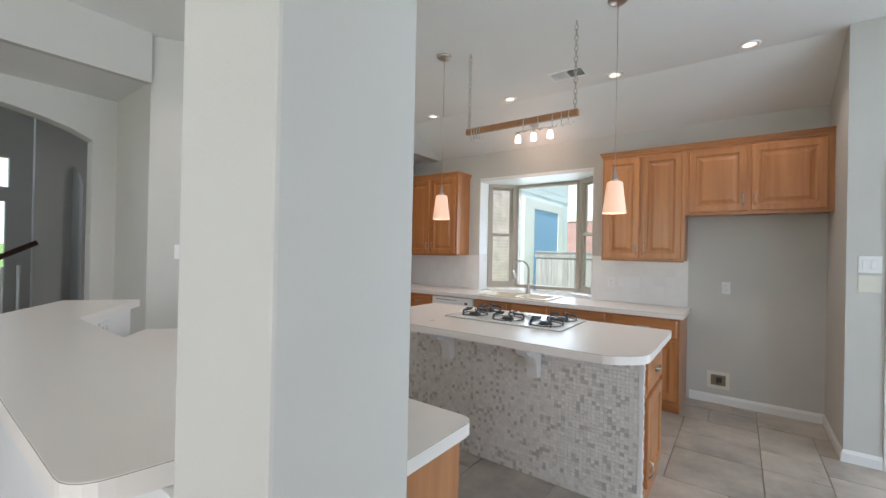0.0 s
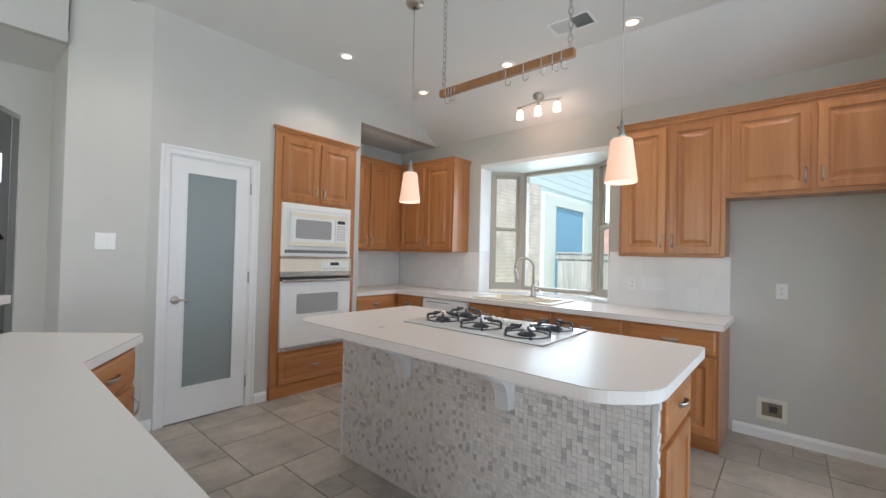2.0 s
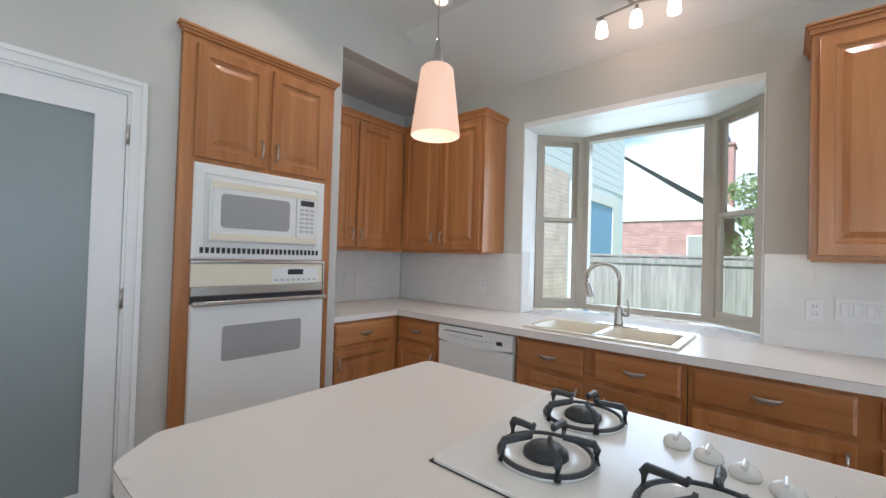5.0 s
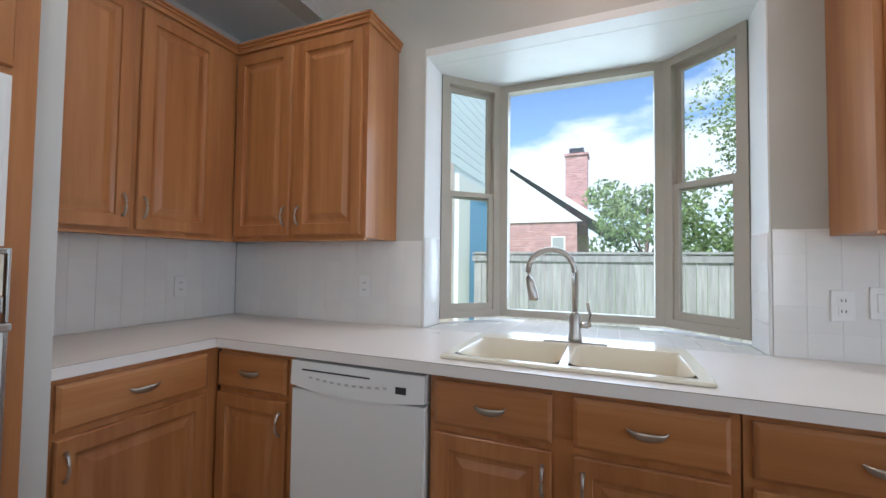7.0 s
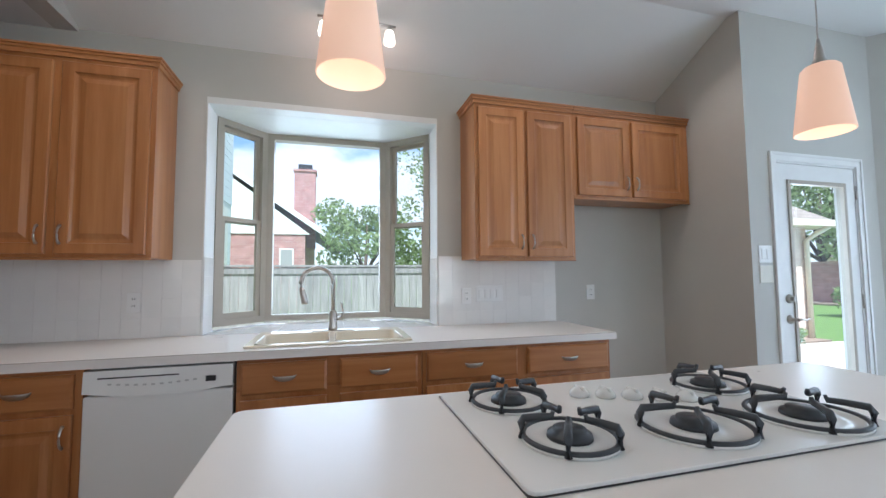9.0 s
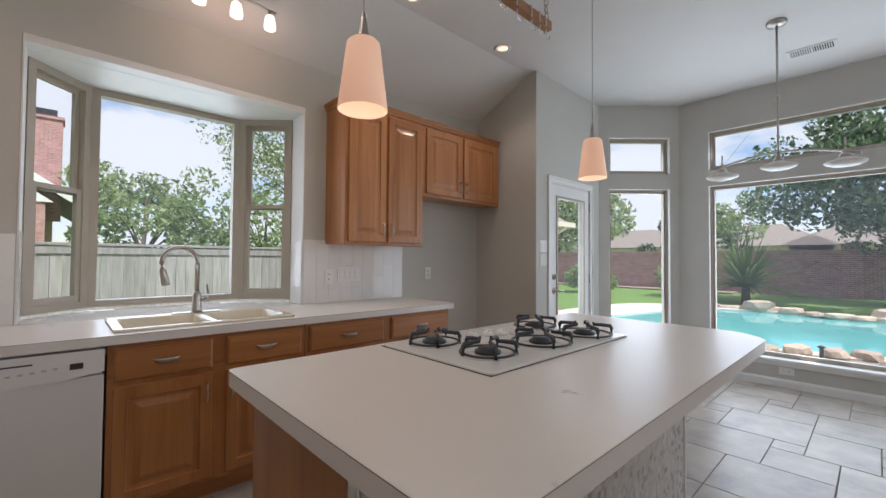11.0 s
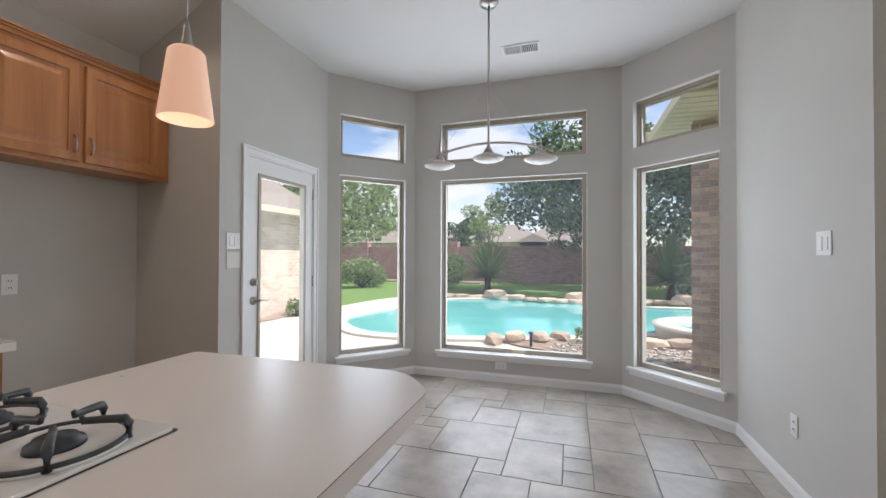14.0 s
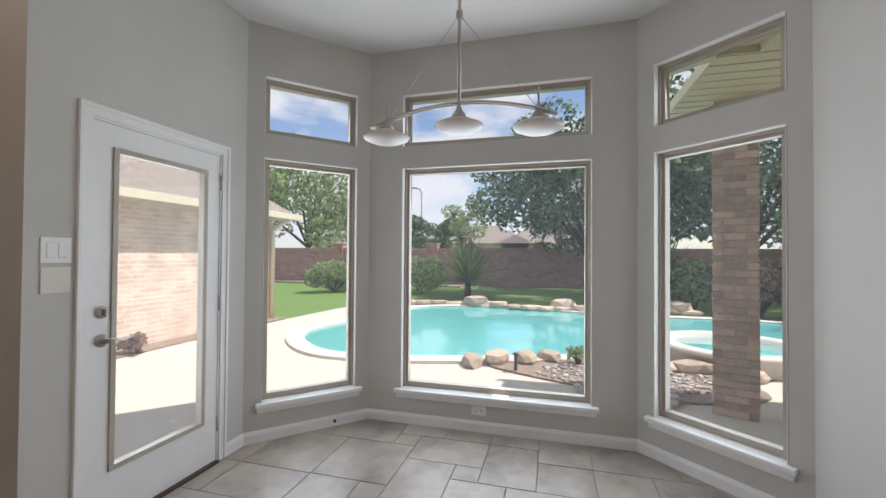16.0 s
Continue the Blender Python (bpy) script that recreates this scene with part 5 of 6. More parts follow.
# ---- plates on the walls ----
def plate(m, gangs, kind, label, material=None, w=None):
    o = thing("wall_plate", label, "wall outlet" if kind == "outlet" else "light switch", m)
    material = material or M_PLATE
    w = w or 0.072 + 0.046 * (gangs - 1)
    part("plate", B(-w / 2, w / 2, -0.006, -0.0005, -0.058, 0.058, bev=0.002), material, o)
    for g in range(gangs):
        x = (g - (gangs - 1) / 2) * 0.046
        if kind == "switch":
            part("rocker", panel(bmesh.new(), x - 0.0165, x + 0.0165, -0.034, 0.034, [(0.0, 0.0), (0.002, -0.003)], y=-0.006, back=0.0003), material, o)
        elif kind == "outlet":
            for z in (-0.02, 0.02):
                f = part("socket", B(x - 0.016, x + 0.016, -0.0085, -0.0063, z - 0.014, z + 0.014, bev=0.001), material, o)
                for q in (-0.006, 0.006):
                    part("slot", B(x + q - 0.0014, x + q + 0.0014, -0.0095, -0.0086, z - 0.005, z + 0.006), M_DARK, f)
    return o


plate(pose(-0.20, WY, 1.12), 1, "outlet", "white duplex outlet in the fridge recess")
plate(pose(-3.335, WY - 0.008, 1.115), 1, "outlet", "white duplex outlet on the tile backsplash")
plate(pose(-1.25, WY - 0.008, 1.11), 1, "outlet", "white duplex outlet on the tile backsplash")
plate(pose(-1.07, WY - 0.008, 1.125), 4, "switch", "four-gang white switch plate on the tile backsplash")
plate(pose(-4.352, 4.45, 1.10, 0, 0, 90), 1, "outlet", "white duplex outlet on the nook tiles")
plate(pose(0.628, 4.06, 1.39), 2, "switch", "double white rocker switch by the patio door")
plate(pose(0.628, 4.06, 1.255), 1, "blank", "ivory thermostat box by the patio door", M_IVORY, 0.115)
plate(pose(0.735, 0.62, 1.36, 0, 0, 180), 2, "switch", "white rocker switch plate on the bay wall")
plate(pose(1.02, 0.62, 0.38, 0, 0, 180), 1, "outlet", "white duplex outlet on the bay wall")
plate(pose(2.48, 2.46, 0.165, 0, 0, -90) @ Matrix.Rotation(radians(90), 4, "Y"), 1, "outlet", "white outlet lying sideways under the picture window")
dv = (Vector((WX, 1.70, 0)) - Vector((-3.90, 1.27, 0))).normalized()
plate(Matrix.Translation((-3.79, 1.485, 1.37)) @ Matrix.Rotation(math.atan2(dv.y, dv.x), 4, "Z"), 2, "switch", "double white rocker switch on the grey wall")
plate(pose(-2.86, 0.75, 0.965, 0, 0, 144) @ Matrix.Rotation(radians(90), 4, "Y"), 1, "outlet", "white outlet lying sideways under the raised bar")

cs = thing("cable_stub", "small black cable stub in the skirting board", "cable", Matrix.Translation((2.264, 3.596, 0.045)) @ Matrix.Rotation(radians(-133.3), 4, "Z"))
part("cap", tube(bmesh.new(), [(0, 0, 0), (0.022, 0, 0)], 0.011, 10), M_DARK, cs)

wb = thing("water_box", "brass-coloured ice-maker valve box in the wall", "valve box", pose(-0.25, WY, 0.225))
bm = bmesh.new()
for a, b, c, d in ((-0.09, 0.09, 0.05, 0.08), (-0.09, 0.09, -0.08, -0.05), (-0.09, -0.06, -0.05, 0.05), (0.06, 0.09, -0.05, 0.05)):
    box(bm, a, b, -0.006, -0.0005, c, d)
part("flange", bm, M_IVORY, wb, "ivory flange")
# flat sheet; the shade inside the hole is put into its dark brass
part("recess", B(-0.06, 0.06, -0.003, -0.0006, -0.05, 0.05), M_BRASS, wb, "dull brass recess, darkened as a shaded hole")
part("valve", B(-0.012, 0.03, -0.022, -0.0032, -0.02, 0.03, bev=0.004), M_DARK, wb, "dark valve")


# ---- outside: yard, pool, plants, neighbours ----
GZ = -0.13
structure("ground", B(-400, 400, -400, 400, GZ - 0.3, GZ), M_GRASS, "green lawn", "ground")


def smooth_loop(pts, n=8):
    """A closed Catmull-Rom outline through plan points."""
    out, k = [], len(pts)
    for i in range(k):
        p0, p1, p2, p3 = (Vector(pts[(i + j) % k]) for j in (-1, 0, 1, 2))
        for s in range(n):
            t = s / n
            q = 0.5 * (2 * p1 + (p2 - p0) * t + (2 * p0 - 5 * p1 + 4 * p2 - p3) * t * t + (3 * p1 - p0 - 3 * p2 + p3) * t ** 3)
            out.append((q.x, q.y))
    return out


POOL = smooth_loop([(4.9, 5.4), (6.0, 6.3), (7.6, 6.0), (9.0, 5.7), (10.2, 5.2), (10.7, 3.5), (10.3, 1.5), (10.0, 0), (9.8, -3), (8, -5), (6.4, -3.5), (6.0, -1.2), (6.2, 0.5), (5.5, 1.8), (5.0, 3.2), (4.75, 4.4)])
PATIO = smooth_loop([(-0.2, 4.6), (0.4, 7.7), (3.0, 7.9), (5.6, 7.75), (7.6, 7.7), (10.2, 7.3), (11.2, 6.0), (10.8, 3.5), (10.5, 0), (10.2, -4), (8.5, -7), (3.0, -7), (1.0, -3), (1.6, 0.5), (2.4, 2.4), (1.8, 4.1)], 5)
structure("patio", prism(bmesh.new(), PATIO, GZ - 0.05, GZ + 0.03), M_PATIO, "pale exposed-aggregate pool deck", "patio")
bm = bmesh.new()
n = len(POOL)
rin, rout = [], []
for i in range(n):
    p, a, b = Vector(POOL[i]), Vector(POOL[i - 1]), Vector(POOL[(i + 1) % n])
    d = (b - a).normalized()
    o = Vector((d.y, -d.x)) * 0.3
    rin.append(p)
    rout.append(p - o)
for za, zb in ((GZ + 0.03, GZ + 0.075),):
    lo_i = [bm.verts.new((*p, za - 0.04)) for p in rin]
    hi_i = [bm.verts.new((*p, zb)) for p in rin]
    hi_o = [bm.verts.new((*p, zb)) for p in rout]
    lo_o = [bm.verts.new((*p, za - 0.04)) for p in rout]
    for A, C in ((lo_i, hi_i), (hi_i, hi_o), (hi_o, lo_o)):
        for i in range(n):
            j = (i + 1) % n
            bm.faces.new((A[i], A[j], C[j], C[i]))
structure("pool_coping", bm, M_POOLRIM, "pale stone pool coping", "pool edge")
structure("pool_water", prism(bmesh.new(), POOL, GZ - 0.02, GZ + 0.042), M_WATER, "clear turquoise pool water", "water")
spa = thing("spa", "round raised spa with a pale coping", "spa", pose(6.0, -0.55, 0))
part("wall", lathe(bmesh.new(), [(0.95, GZ), (0.95, 0.10), (1.0, 0.10), (1.0, 0.15), (0.72, 0.15), (0.72, 0.05)], seg=36), M_POOLRIM, spa)
part("water", lathe(bmesh.new(), [(0.72, 0.05), (0.72, 0.09), (0.0, 0.09)], seg=36), M_WATER, spa, "turquoise spa water")

rng = random.Random(4)


def rock_mesh(seed):
    b = bmesh.new()
    bmesh.ops.create_icosphere(b, subdivisions=2, radius=1.0)
    for v in b.verts:
        k = 1 + 0.28 * noise.noise(v.co * 1.3 + Vector((seed * 7, 0, 0)))
        v.co *= k
        v.co.z = max(-0.5, min(0.62, v.co.z))
    return mesh_of("stone", b, M_STONE)


ROCKS = [rock_mesh(i) for i in range(5)]


def rock(x, y, sx, sy, sz, turn):
    o = new("garden_stone", rng.choice(ROCKS))
    o.matrix_world = pose(x, y, GZ + 0.03 + sz * 0.45, 0, 0, turn) @ Matrix.Diagonal((sx, sy, sz, 1))
    tagged(o, "weathered tan edging stone beside the pool", "stone", "pool edging stones")


for i in range(18):
    t = i / 17
    rock(10.75 + 0.25 * math.sin(t * 9), 6.0 - 7.5 * t, rng.uniform(0.16, 0.24), rng.uniform(0.24, 0.36), rng.uniform(0.10, 0.18), rng.uniform(0, 40))
for x, y, s in ((10.9, 4.0, 0.30), (10.8, 1.6, 0.32), (11.0, -1.2, 0.3)):
    rock(x, y, s, s * 1.2, 0.28, 20)
for x, y, sx, sy, sz, a in ((4.75, 2.95, 0.24, 0.14, 0.13, 20), (4.95, 2.62, 0.28, 0.16, 0.15, -10), (5.05, 2.25, 0.22, 0.16, 0.14, 15), (5.25, 1.95, 0.2, 0.15, 0.13, 40), (5.1, 0.7, 0.3, 0.2, 0.14, 80), (5.15, 0.2, 0.3, 0.18, 0.14, 95), (5.0, -0.3, 0.26, 0.18, 0.13, 60)):
    rock(x, y, sx, sy, sz, a)
structure("garden_bed", prism(bmesh.new(), smooth_loop([(4.75, 2.75), (5.15, 2.0), (5.5, 1.0), (5.2, 0.0), (4.3, -0.3), (3.9, 0.6), (4.15, 1.6)], 5), GZ, GZ + 0.055), M_SOIL, "brown mulch garden bed", "garden bed")


def scatter_pebbles(name, cx, cy, rx, ry, n, label, size=(0.02, 0.05)):
    b = bmesh.new()
    bmesh.ops.create_icosphere(b, subdivisions=1, radius=1.0)
    base = [v.co.copy() for v in b.verts]
    faces = [[v.index for v in f.verts] for f in b.faces]
    b.free()
    vs, fs = [], []
    for i in range(n):
        a, q = rng.uniform(0, 6.28), rng.random() ** 0.5
        s = rng.uniform(*size)
        p = Vector((cx + rx * q * math.cos(a), cy + ry * q * math.sin(a), GZ + 0.06 + s * 0.2))
        k = len(vs)
        u = rng.uniform(0.7, 1.5)
        vs += [tuple(p + Vector((c.x * s * u, c.y * s, c.z * s * 0.6))) for c in base]
        fs += [[k + j for j in f] for f in faces]
    me = bpy.data.meshes.new(name)
    me.from_pydata(vs, [], fs)
    me.materials.append(M_PEBBLE)
    return tagged(new(name, me), label, "pebbles", kind="stuff")


scatter_pebbles("river_pebbles", 4.0, 1.15, 0.42, 0.5, 320, "grey river pebbles beside the window", (0.03, 0.06))
scatter_pebbles("bed_gravel", 4.6, 1.0, 0.5, 1.1, 500, "small tan gravel in the garden bed", (0.015, 0.035))


def leaf_cloud(name, blobs, count, size, material, seed=0, aspect=0.5, droop=0.0):
    """Many small folded leaves scattered through several uneven clumps."""
    r = np.random.RandomState(seed)
    w = np.array([b[3] ** 2.2 for b in blobs])
    pick = r.choice(len(blobs), count, p=w / w.sum())
    d = r.normal(size=(count, 3))
    d /= np.linalg.norm(d, axis=1)[:, None]
    rad = r.uniform(0.45, 1.06, count) ** 0.6
    c = np.array([b[:3] for b in blobs])[pick]
    rr = np.array([b[3] for b in blobs])[pick]
    p = c + d * (rad * rr)[:, None] * np.array([1, 1, 0.8])
    u = r.normal(size=(count, 3))
    u[:, 2] -= droop
    u /= np.linalg.norm(u, axis=1)[:, None]
    v = np.cross(u, r.normal(size=(count, 3)))
    v /= np.linalg.norm(v, axis=1)[:, None]
    s = size * r.uniform(0.6, 1.3, count)
    a = p - u * s[:, None]
    b = p + v * (s * aspect)[:, None]
    e = p + u * s[:, None]
    f = p - v * (s * aspect)[:, None]
    vs = np.stack([a, b, e, f], 1).reshape(-1, 3)
    idx = np.arange(count)[:, None] * 4 + np.arange(4)
    me = bpy.data.meshes.new(name)
    me.from_pydata(vs.tolist(), [], idx.tolist())
    me.materials.append(material)
    return new(name, me)


def tree(x, y, trunk_h, crown, clumps, leaves, size, material, seed, label, base=GZ, r0=0.18, name="tree"):
    """crown: (rx, ry, rz, centre height)."""
    rr = random.Random(seed)
    t = thing(name, label, "tree", pose(x, y, 0))
    rx, ry, rz, cz = crown
    bm = tube(bmesh.new(), [(0, 0, base), (0.05, 0.02, base + trunk_h * 0.5), (0.0, 0.06, base + trunk_h), (0.05, 0, cz + rz * 0.3)], [r0, r0 * 0.8, r0 * 0.65, r0 * 0.2], 9)
    blobs = []
    for i in range(clumps):
        a, el = rr.uniform(0, 6.28), rr.uniform(-0.8, 1.1)
        q = rr.uniform(0.45, 1.0)
        bx, by, bz = rx * q * math.cos(a) * math.cos(el), ry * q * math.sin(a) * math.cos(el), cz + rz * q * math.sin(el)
        blobs.append((bx, by, bz, rr.uniform(0.22, 0.42) * min(rx, rz)))
        if i < 10:
            tube(bm, [(0, 0.04, base + trunk_h * 0.95), (bx * 0.5, by * 0.5, (bz + base + trunk_h) / 2 + 0.1), (bx, by, bz)], [r0 * 0.4, r0 * 0.22, r0 * 0.06], 6)
    part("trunk", bm, M_BARK, t)
    c = leaf_cloud("crown", blobs, leaves, size, material, seed)
    c.parent = t
    return t


tree(15.5, 0.3, 1.4, (3.6, 4.4, 2.9, 4.0), 74, 21000, 0.105, M_LEAF, 1, "large dark glossy-leaved magnolia beyond the pool", r0=0.25)
tree(21.5, 16.5, 2.0, (4.5, 4.8, 3.2, 4.4), 50, 9000, 0.16, M_LEAF2, 2, "tall leafy tree behind the garden wall", r0=0.25)
tree(21.3, 26, 2.0, (4.5, 4.5, 3.0, 4.2), 40, 6000, 0.18, M_LEAF2, 3, "leafy tree behind the garden wall", r0=0.25)
tree(22.5, 6.7, 1.5, (1.3, 1.3, 1.5, 3.4), 20, 2200, 0.09, M_LEAF2, 4, "small pale yellow-green tree behind the wall", r0=0.06)
tree(27, 10, 1.5, (3, 3.5, 1.6, 2.6), 26, 3000, 0.16, M_LEAF, 5, "distant leafy tree behind the wall", r0=0.2)
tree(14.0, -3.9, 1.5, (3.4, 3.4, 3.2, 4.0), 50, 9000, 0.14, M_LEAF, 6, "dense dark tree beside the pool", r0=0.22)
tree(9.5, -9.0, 1.5, (3.6, 3.4, 3.4, 4.0), 45, 7000, 0.15, M_LEAF, 7, "dense dark tree beside the pool", r0=0.22)
tree(17, -9.5, 1.5, (3.4, 3.4, 3.2, 3.4), 40, 5000, 0.16, M_LEAF, 17, "dense dark tree beside the wall", r0=0.22)
# trees behind the side fence
tree(-0.9, 18.5, 1.5, (2.0, 2.0, 2.2, 2.6), 34, 4500, 0.10, M_LEAF2, 8, "bushy green tree behind the side fence", r0=0.12)
tree(3.2, 19.0, 1.5, (3.0, 2.6, 1.9, 2.5), 34, 4200, 0.10, M_LEAF2, 9, "bushy green tree behind the side fence", r0=0.12)
tree(2.4, 12.6, 2.4, (2.8, 1.9, 2.0, 4.4), 44, 8000, 0.05, M_LEAF2, 10, "thin-leaved tree hanging over the side fence", r0=0.09)
tree(6.2, 13.5, 1.6, (2.6, 2.0, 2.0, 3.3), 30, 3200, 0.09, M_LEAF2, 11, "leafy tree behind the side fence", r0=0.1)


def bush(x, y, r, h, leaves, size, material, seed, label, name="shrub"):
    rr = random.Random(seed)
    b = thing(name, label, "shrub", pose(x, y, 0))
    blobs = [(rr.uniform(-0.5, 0.5) * r, rr.uniform(-0.5, 0.5) * r, GZ + h * rr.uniform(0.35, 0.72), 0.5 * min(r, h)) for _ in range(9)]
    bm = bmesh.new()
    for i in range(5):
        q = blobs[i]
        tube(bm, [(0.03 * i, 0, GZ), (q[0] * 0.6, q[1] * 0.6, q[2] * 0.6), q[:3]], [0.03, 0.02, 0.01], 5)
    part("stems", bm, M_BARK, b)
    c = leaf_cloud("foliage", blobs, leaves, size, material, seed)
    c.parent = b


bush(14.6, 7.0, 1.2, 1.45, 3500, 0.07, M_LEAF2, 21, "clipped round green shrub by the garden wall")
bush(13.6, 10.2, 1.1, 1.25, 3000, 0.07, M_LEAF2, 22, "clipped round green shrub by the garden wall")
bush(11.3, -3.2, 1.1, 1.7, 3200, 0.07, M_LEAF3, 23, "pink flowering shrub beside the pool")
bush(12.2, -2.0, 1.0, 1.5, 2800, 0.08, M_LEAF2, 24, "green shrub beside the pool")
bush(5.1, 1.55, 0.2, 0.35, 240, 0.03, M_LEAF2, 25, "small green plant in the garden bed")
bush(6.0, 7.65, 0.28, 0.45, 500, 0.04, M_FROND, 26, "low green shrub against the brick wing")
bush(3.9, 7.75, 0.22, 0.35, 300, 0.04, M_LEAF3, 27, "low rusty shrub against the brick wing")


def yucca(x, y, n, L, seed, label):
    rr = random.Random(seed)
    t = thing("yucca_palm", label, "palm", pose(x, y, 0))
    part("trunk", tube(bmesh.new(), [(0, 0, GZ), (0, 0, GZ + 0.55)], [0.14, 0.11], 9), M_BARK, t)
    for i in range(n):
        a, el = rr.uniform(0, 6.28), rr.uniform(0.0, 1.45)
        l = L * rr.uniform(0.75, 1.1)
        bm = bmesh.new()
        c, s = math.cos(a), math.sin(a)
        prev = None
        for k in range(5):
            u = k / 4
            rad = l * u * math.cos(el)
            z = GZ + 0.55 + l * u * math.sin(el) - 0.25 * l * u * u * math.cos(el)
            w = 0.075 * (1 - u * 0.92) * min(1, 0.5 + 2 * u)
            row = [bm.verts.new((rad * c - w * s, rad * s + w * c, z + 0.01)), bm.verts.new((rad * c, rad * s, z)), bm.verts.new((rad * c + w * s, rad * s - w * c, z + 0.01))]
            if prev:
                bm.faces.new((prev[0], prev[1], row[1], row[0]))
                bm.faces.new((prev[1], prev[2], row[2], row[1]))
            prev = row
        part("frond", bm, M_FROND, t, fix=False)


yucca(13.3, 4.75, 190, 1.75, 31, "spiky green yucca palm by the pool")
yucca(12.6, -1.2, 170, 1.8, 32, "spiky green yucca palm by the pool")
lt = thing("garden_light", "black bollard path light in the bed", "garden light", pose(4.55, 2.35, 0))
part("post", tube(bmesh.new(), [(0, 0, GZ), (0, 0, 0.12)], 0.022, 8), M_DARK, lt)
part("cap", lathe(bmesh.new(), [(0.04, 0.12), (0.04, 0.135), (0.015, 0.15)], seg=12), M_DARK, lt)
sl = thing("street_lamp", "tall grey street lamp beyond the garden wall", "street lamp", pose(32, 12.6, 0))
part("pole", tube(bmesh.new(), [(0, 0, GZ), (0, 0, 6.6), (0, 0.2, 7.0), (0, 0.8, 7.1)], 0.08, 8), M_FENCE, sl)
part("head", B(-0.1, 0.1, 0.8, 1.3, 7.03, 7.13, bev=0.02), M_FENCE, sl)

# brick garden wall with piers
gw = thing("garden_wall", "red brick garden wall with capped piers", "wall")
part("run", B(19.0, 19.22, -24, 40, GZ, 1.62), M_BRICK, gw)
part("coping", B(18.95, 19.27, -24, 40, 1.62, 1.72), brick_mat("coping_brick", (0.46, 0.25, 0.22), (0.54, 0.31, 0.27), (0.56, 0.48, 0.45)), gw, "brick-on-edge coping")
for k in range(-4, 7):
    y = 2.5 + 5.25 * k
    p = part("pier", B(18.83, 19.35, y - 0.28, y + 0.28, GZ, 1.90), M_BRICK, gw)
    part("cap", B(18.79, 19.39, y - 0.32, y + 0.32, 1.90, 1.97, bev=0.015), M_BRICK, p)
for y0, y1 in ((-22, -2), (6, 22)):
    structure("garden_border", B(17.6, 18.9, y0, y1, GZ, GZ + 0.06), M_SOIL, "brown mulch border along the wall", "garden bed")
for i, (y, w) in enumerate(((1.5, 5.0), (9.5, 5.5), (20, 7))):
    hz = thing("far_house", "distant house with a grey shingle roof", "house", pose(38, y, 0))
    part("wall", B(0, 6, -w, w, GZ, 2.6), M_BRICKP, hz)
    bm = bmesh.new()
    q = [bm.verts.new(p) for p in ((-0.5, -w - 0.5, 2.5), (6.5, -w - 0.5, 2.5), (6.5, w + 0.5, 2.5), (-0.5, w + 0.5, 2.5), (3, -w * 0.4, 4.4), (3, w * 0.4, 4.4))]
    for f in ((0, 4, 5, 3), (1, 2, 5, 4), (0, 1, 4), (2, 3, 5), (0, 3, 2, 1)):
        bm.faces.new([q[k] for k in f])
    part("roof", bm, M_ROOF, hz)

# brick porch column with its roof, right outside the bay
pc2 = thing("porch_column", "tan brick porch column on the pool deck", "column", pose(3.80, 0.21, 0, 0, 0, -22) @ Matrix.Diagonal((0.86, 0.86, 1, 1)))
part("core", B(-0.19, 0.19, -0.19, 0.19, GZ + 0.03, 2.86), M_MORTAR, pc2)
BR_L = mesh_of("brick", B(-0.097, 0.097, -0.012, 0.012, -0.029, 0.029, bev=0.003), M_BRICKO)
BR_S = mesh_of("brick", B(-0.045, 0.045, -0.012, 0.012, -0.029, 0.029, bev=0.003), M_BRICKO)
z, row = GZ + 0.065, 0
while z < 2.83:
    for side in range(4):
        m = Matrix.Rotation(radians(90 * side), 4, "Z")
        lay = [(-0.103, BR_L), (0.103, BR_L)] if row % 2 else [(-0.1555, BR_S), (0.0, BR_L), (0.1555, BR_S)]
        for x, me in lay:
            o = new("brick", me)
            o.parent = pc2
            o.matrix_local = m @ Matrix.Translation((x, -0.196, z))
    z += 0.068
    row += 1
structure("porch_roof", B(2.7, 4.6, -4.5, 0.75, 2.86, 2.96), M_EAVE, "cream boarded porch ceiling, extended to block sun", "roof")
# two slabs added beside the porch roof to keep sun off the bay floor
structure("sun_block_inner", B(0.58, 2.699, -4.5, 0.47, 2.86, 2.96), M_EAVE, "cream boarded porch ceiling, extended to block sun", "roof")
structure("sun_block_edge", B(1.98, 2.699, 0.471, 0.757, 2.905, 2.96), M_EAVE, "cream boarded porch ceiling, extended to block sun", "roof")
bm = bmesh.new()
for i in range(12):
    box(bm, 2.72 + i * 0.155, 2.73 + i * 0.155, -4.5, 0.74, 2.852, 2.8595)
structure("porch_battens", bm, M_EAVE, "battens of the cream porch ceiling", "trim")
structure("porch_fascia", B(4.6, 4.66, -4.55, 0.8, 2.80, 3.02), M_EAVE, "cream porch fascia", "trim")
# eave of the own house round the bay
structure("eave_bay", prism(bmesh.new(), [(0.75, 4.22), (1.86, 4.22), (2.63, 3.47), (2.63, 1.26), (1.95, 0.76), (2.75, 0.76), (3.05, 1.1), (3.05, 3.65), (2.05, 4.65), (0.75, 4.65)], 2.84, 2.90), M_EAVE, "cream roof overhang around the bay", "roof")

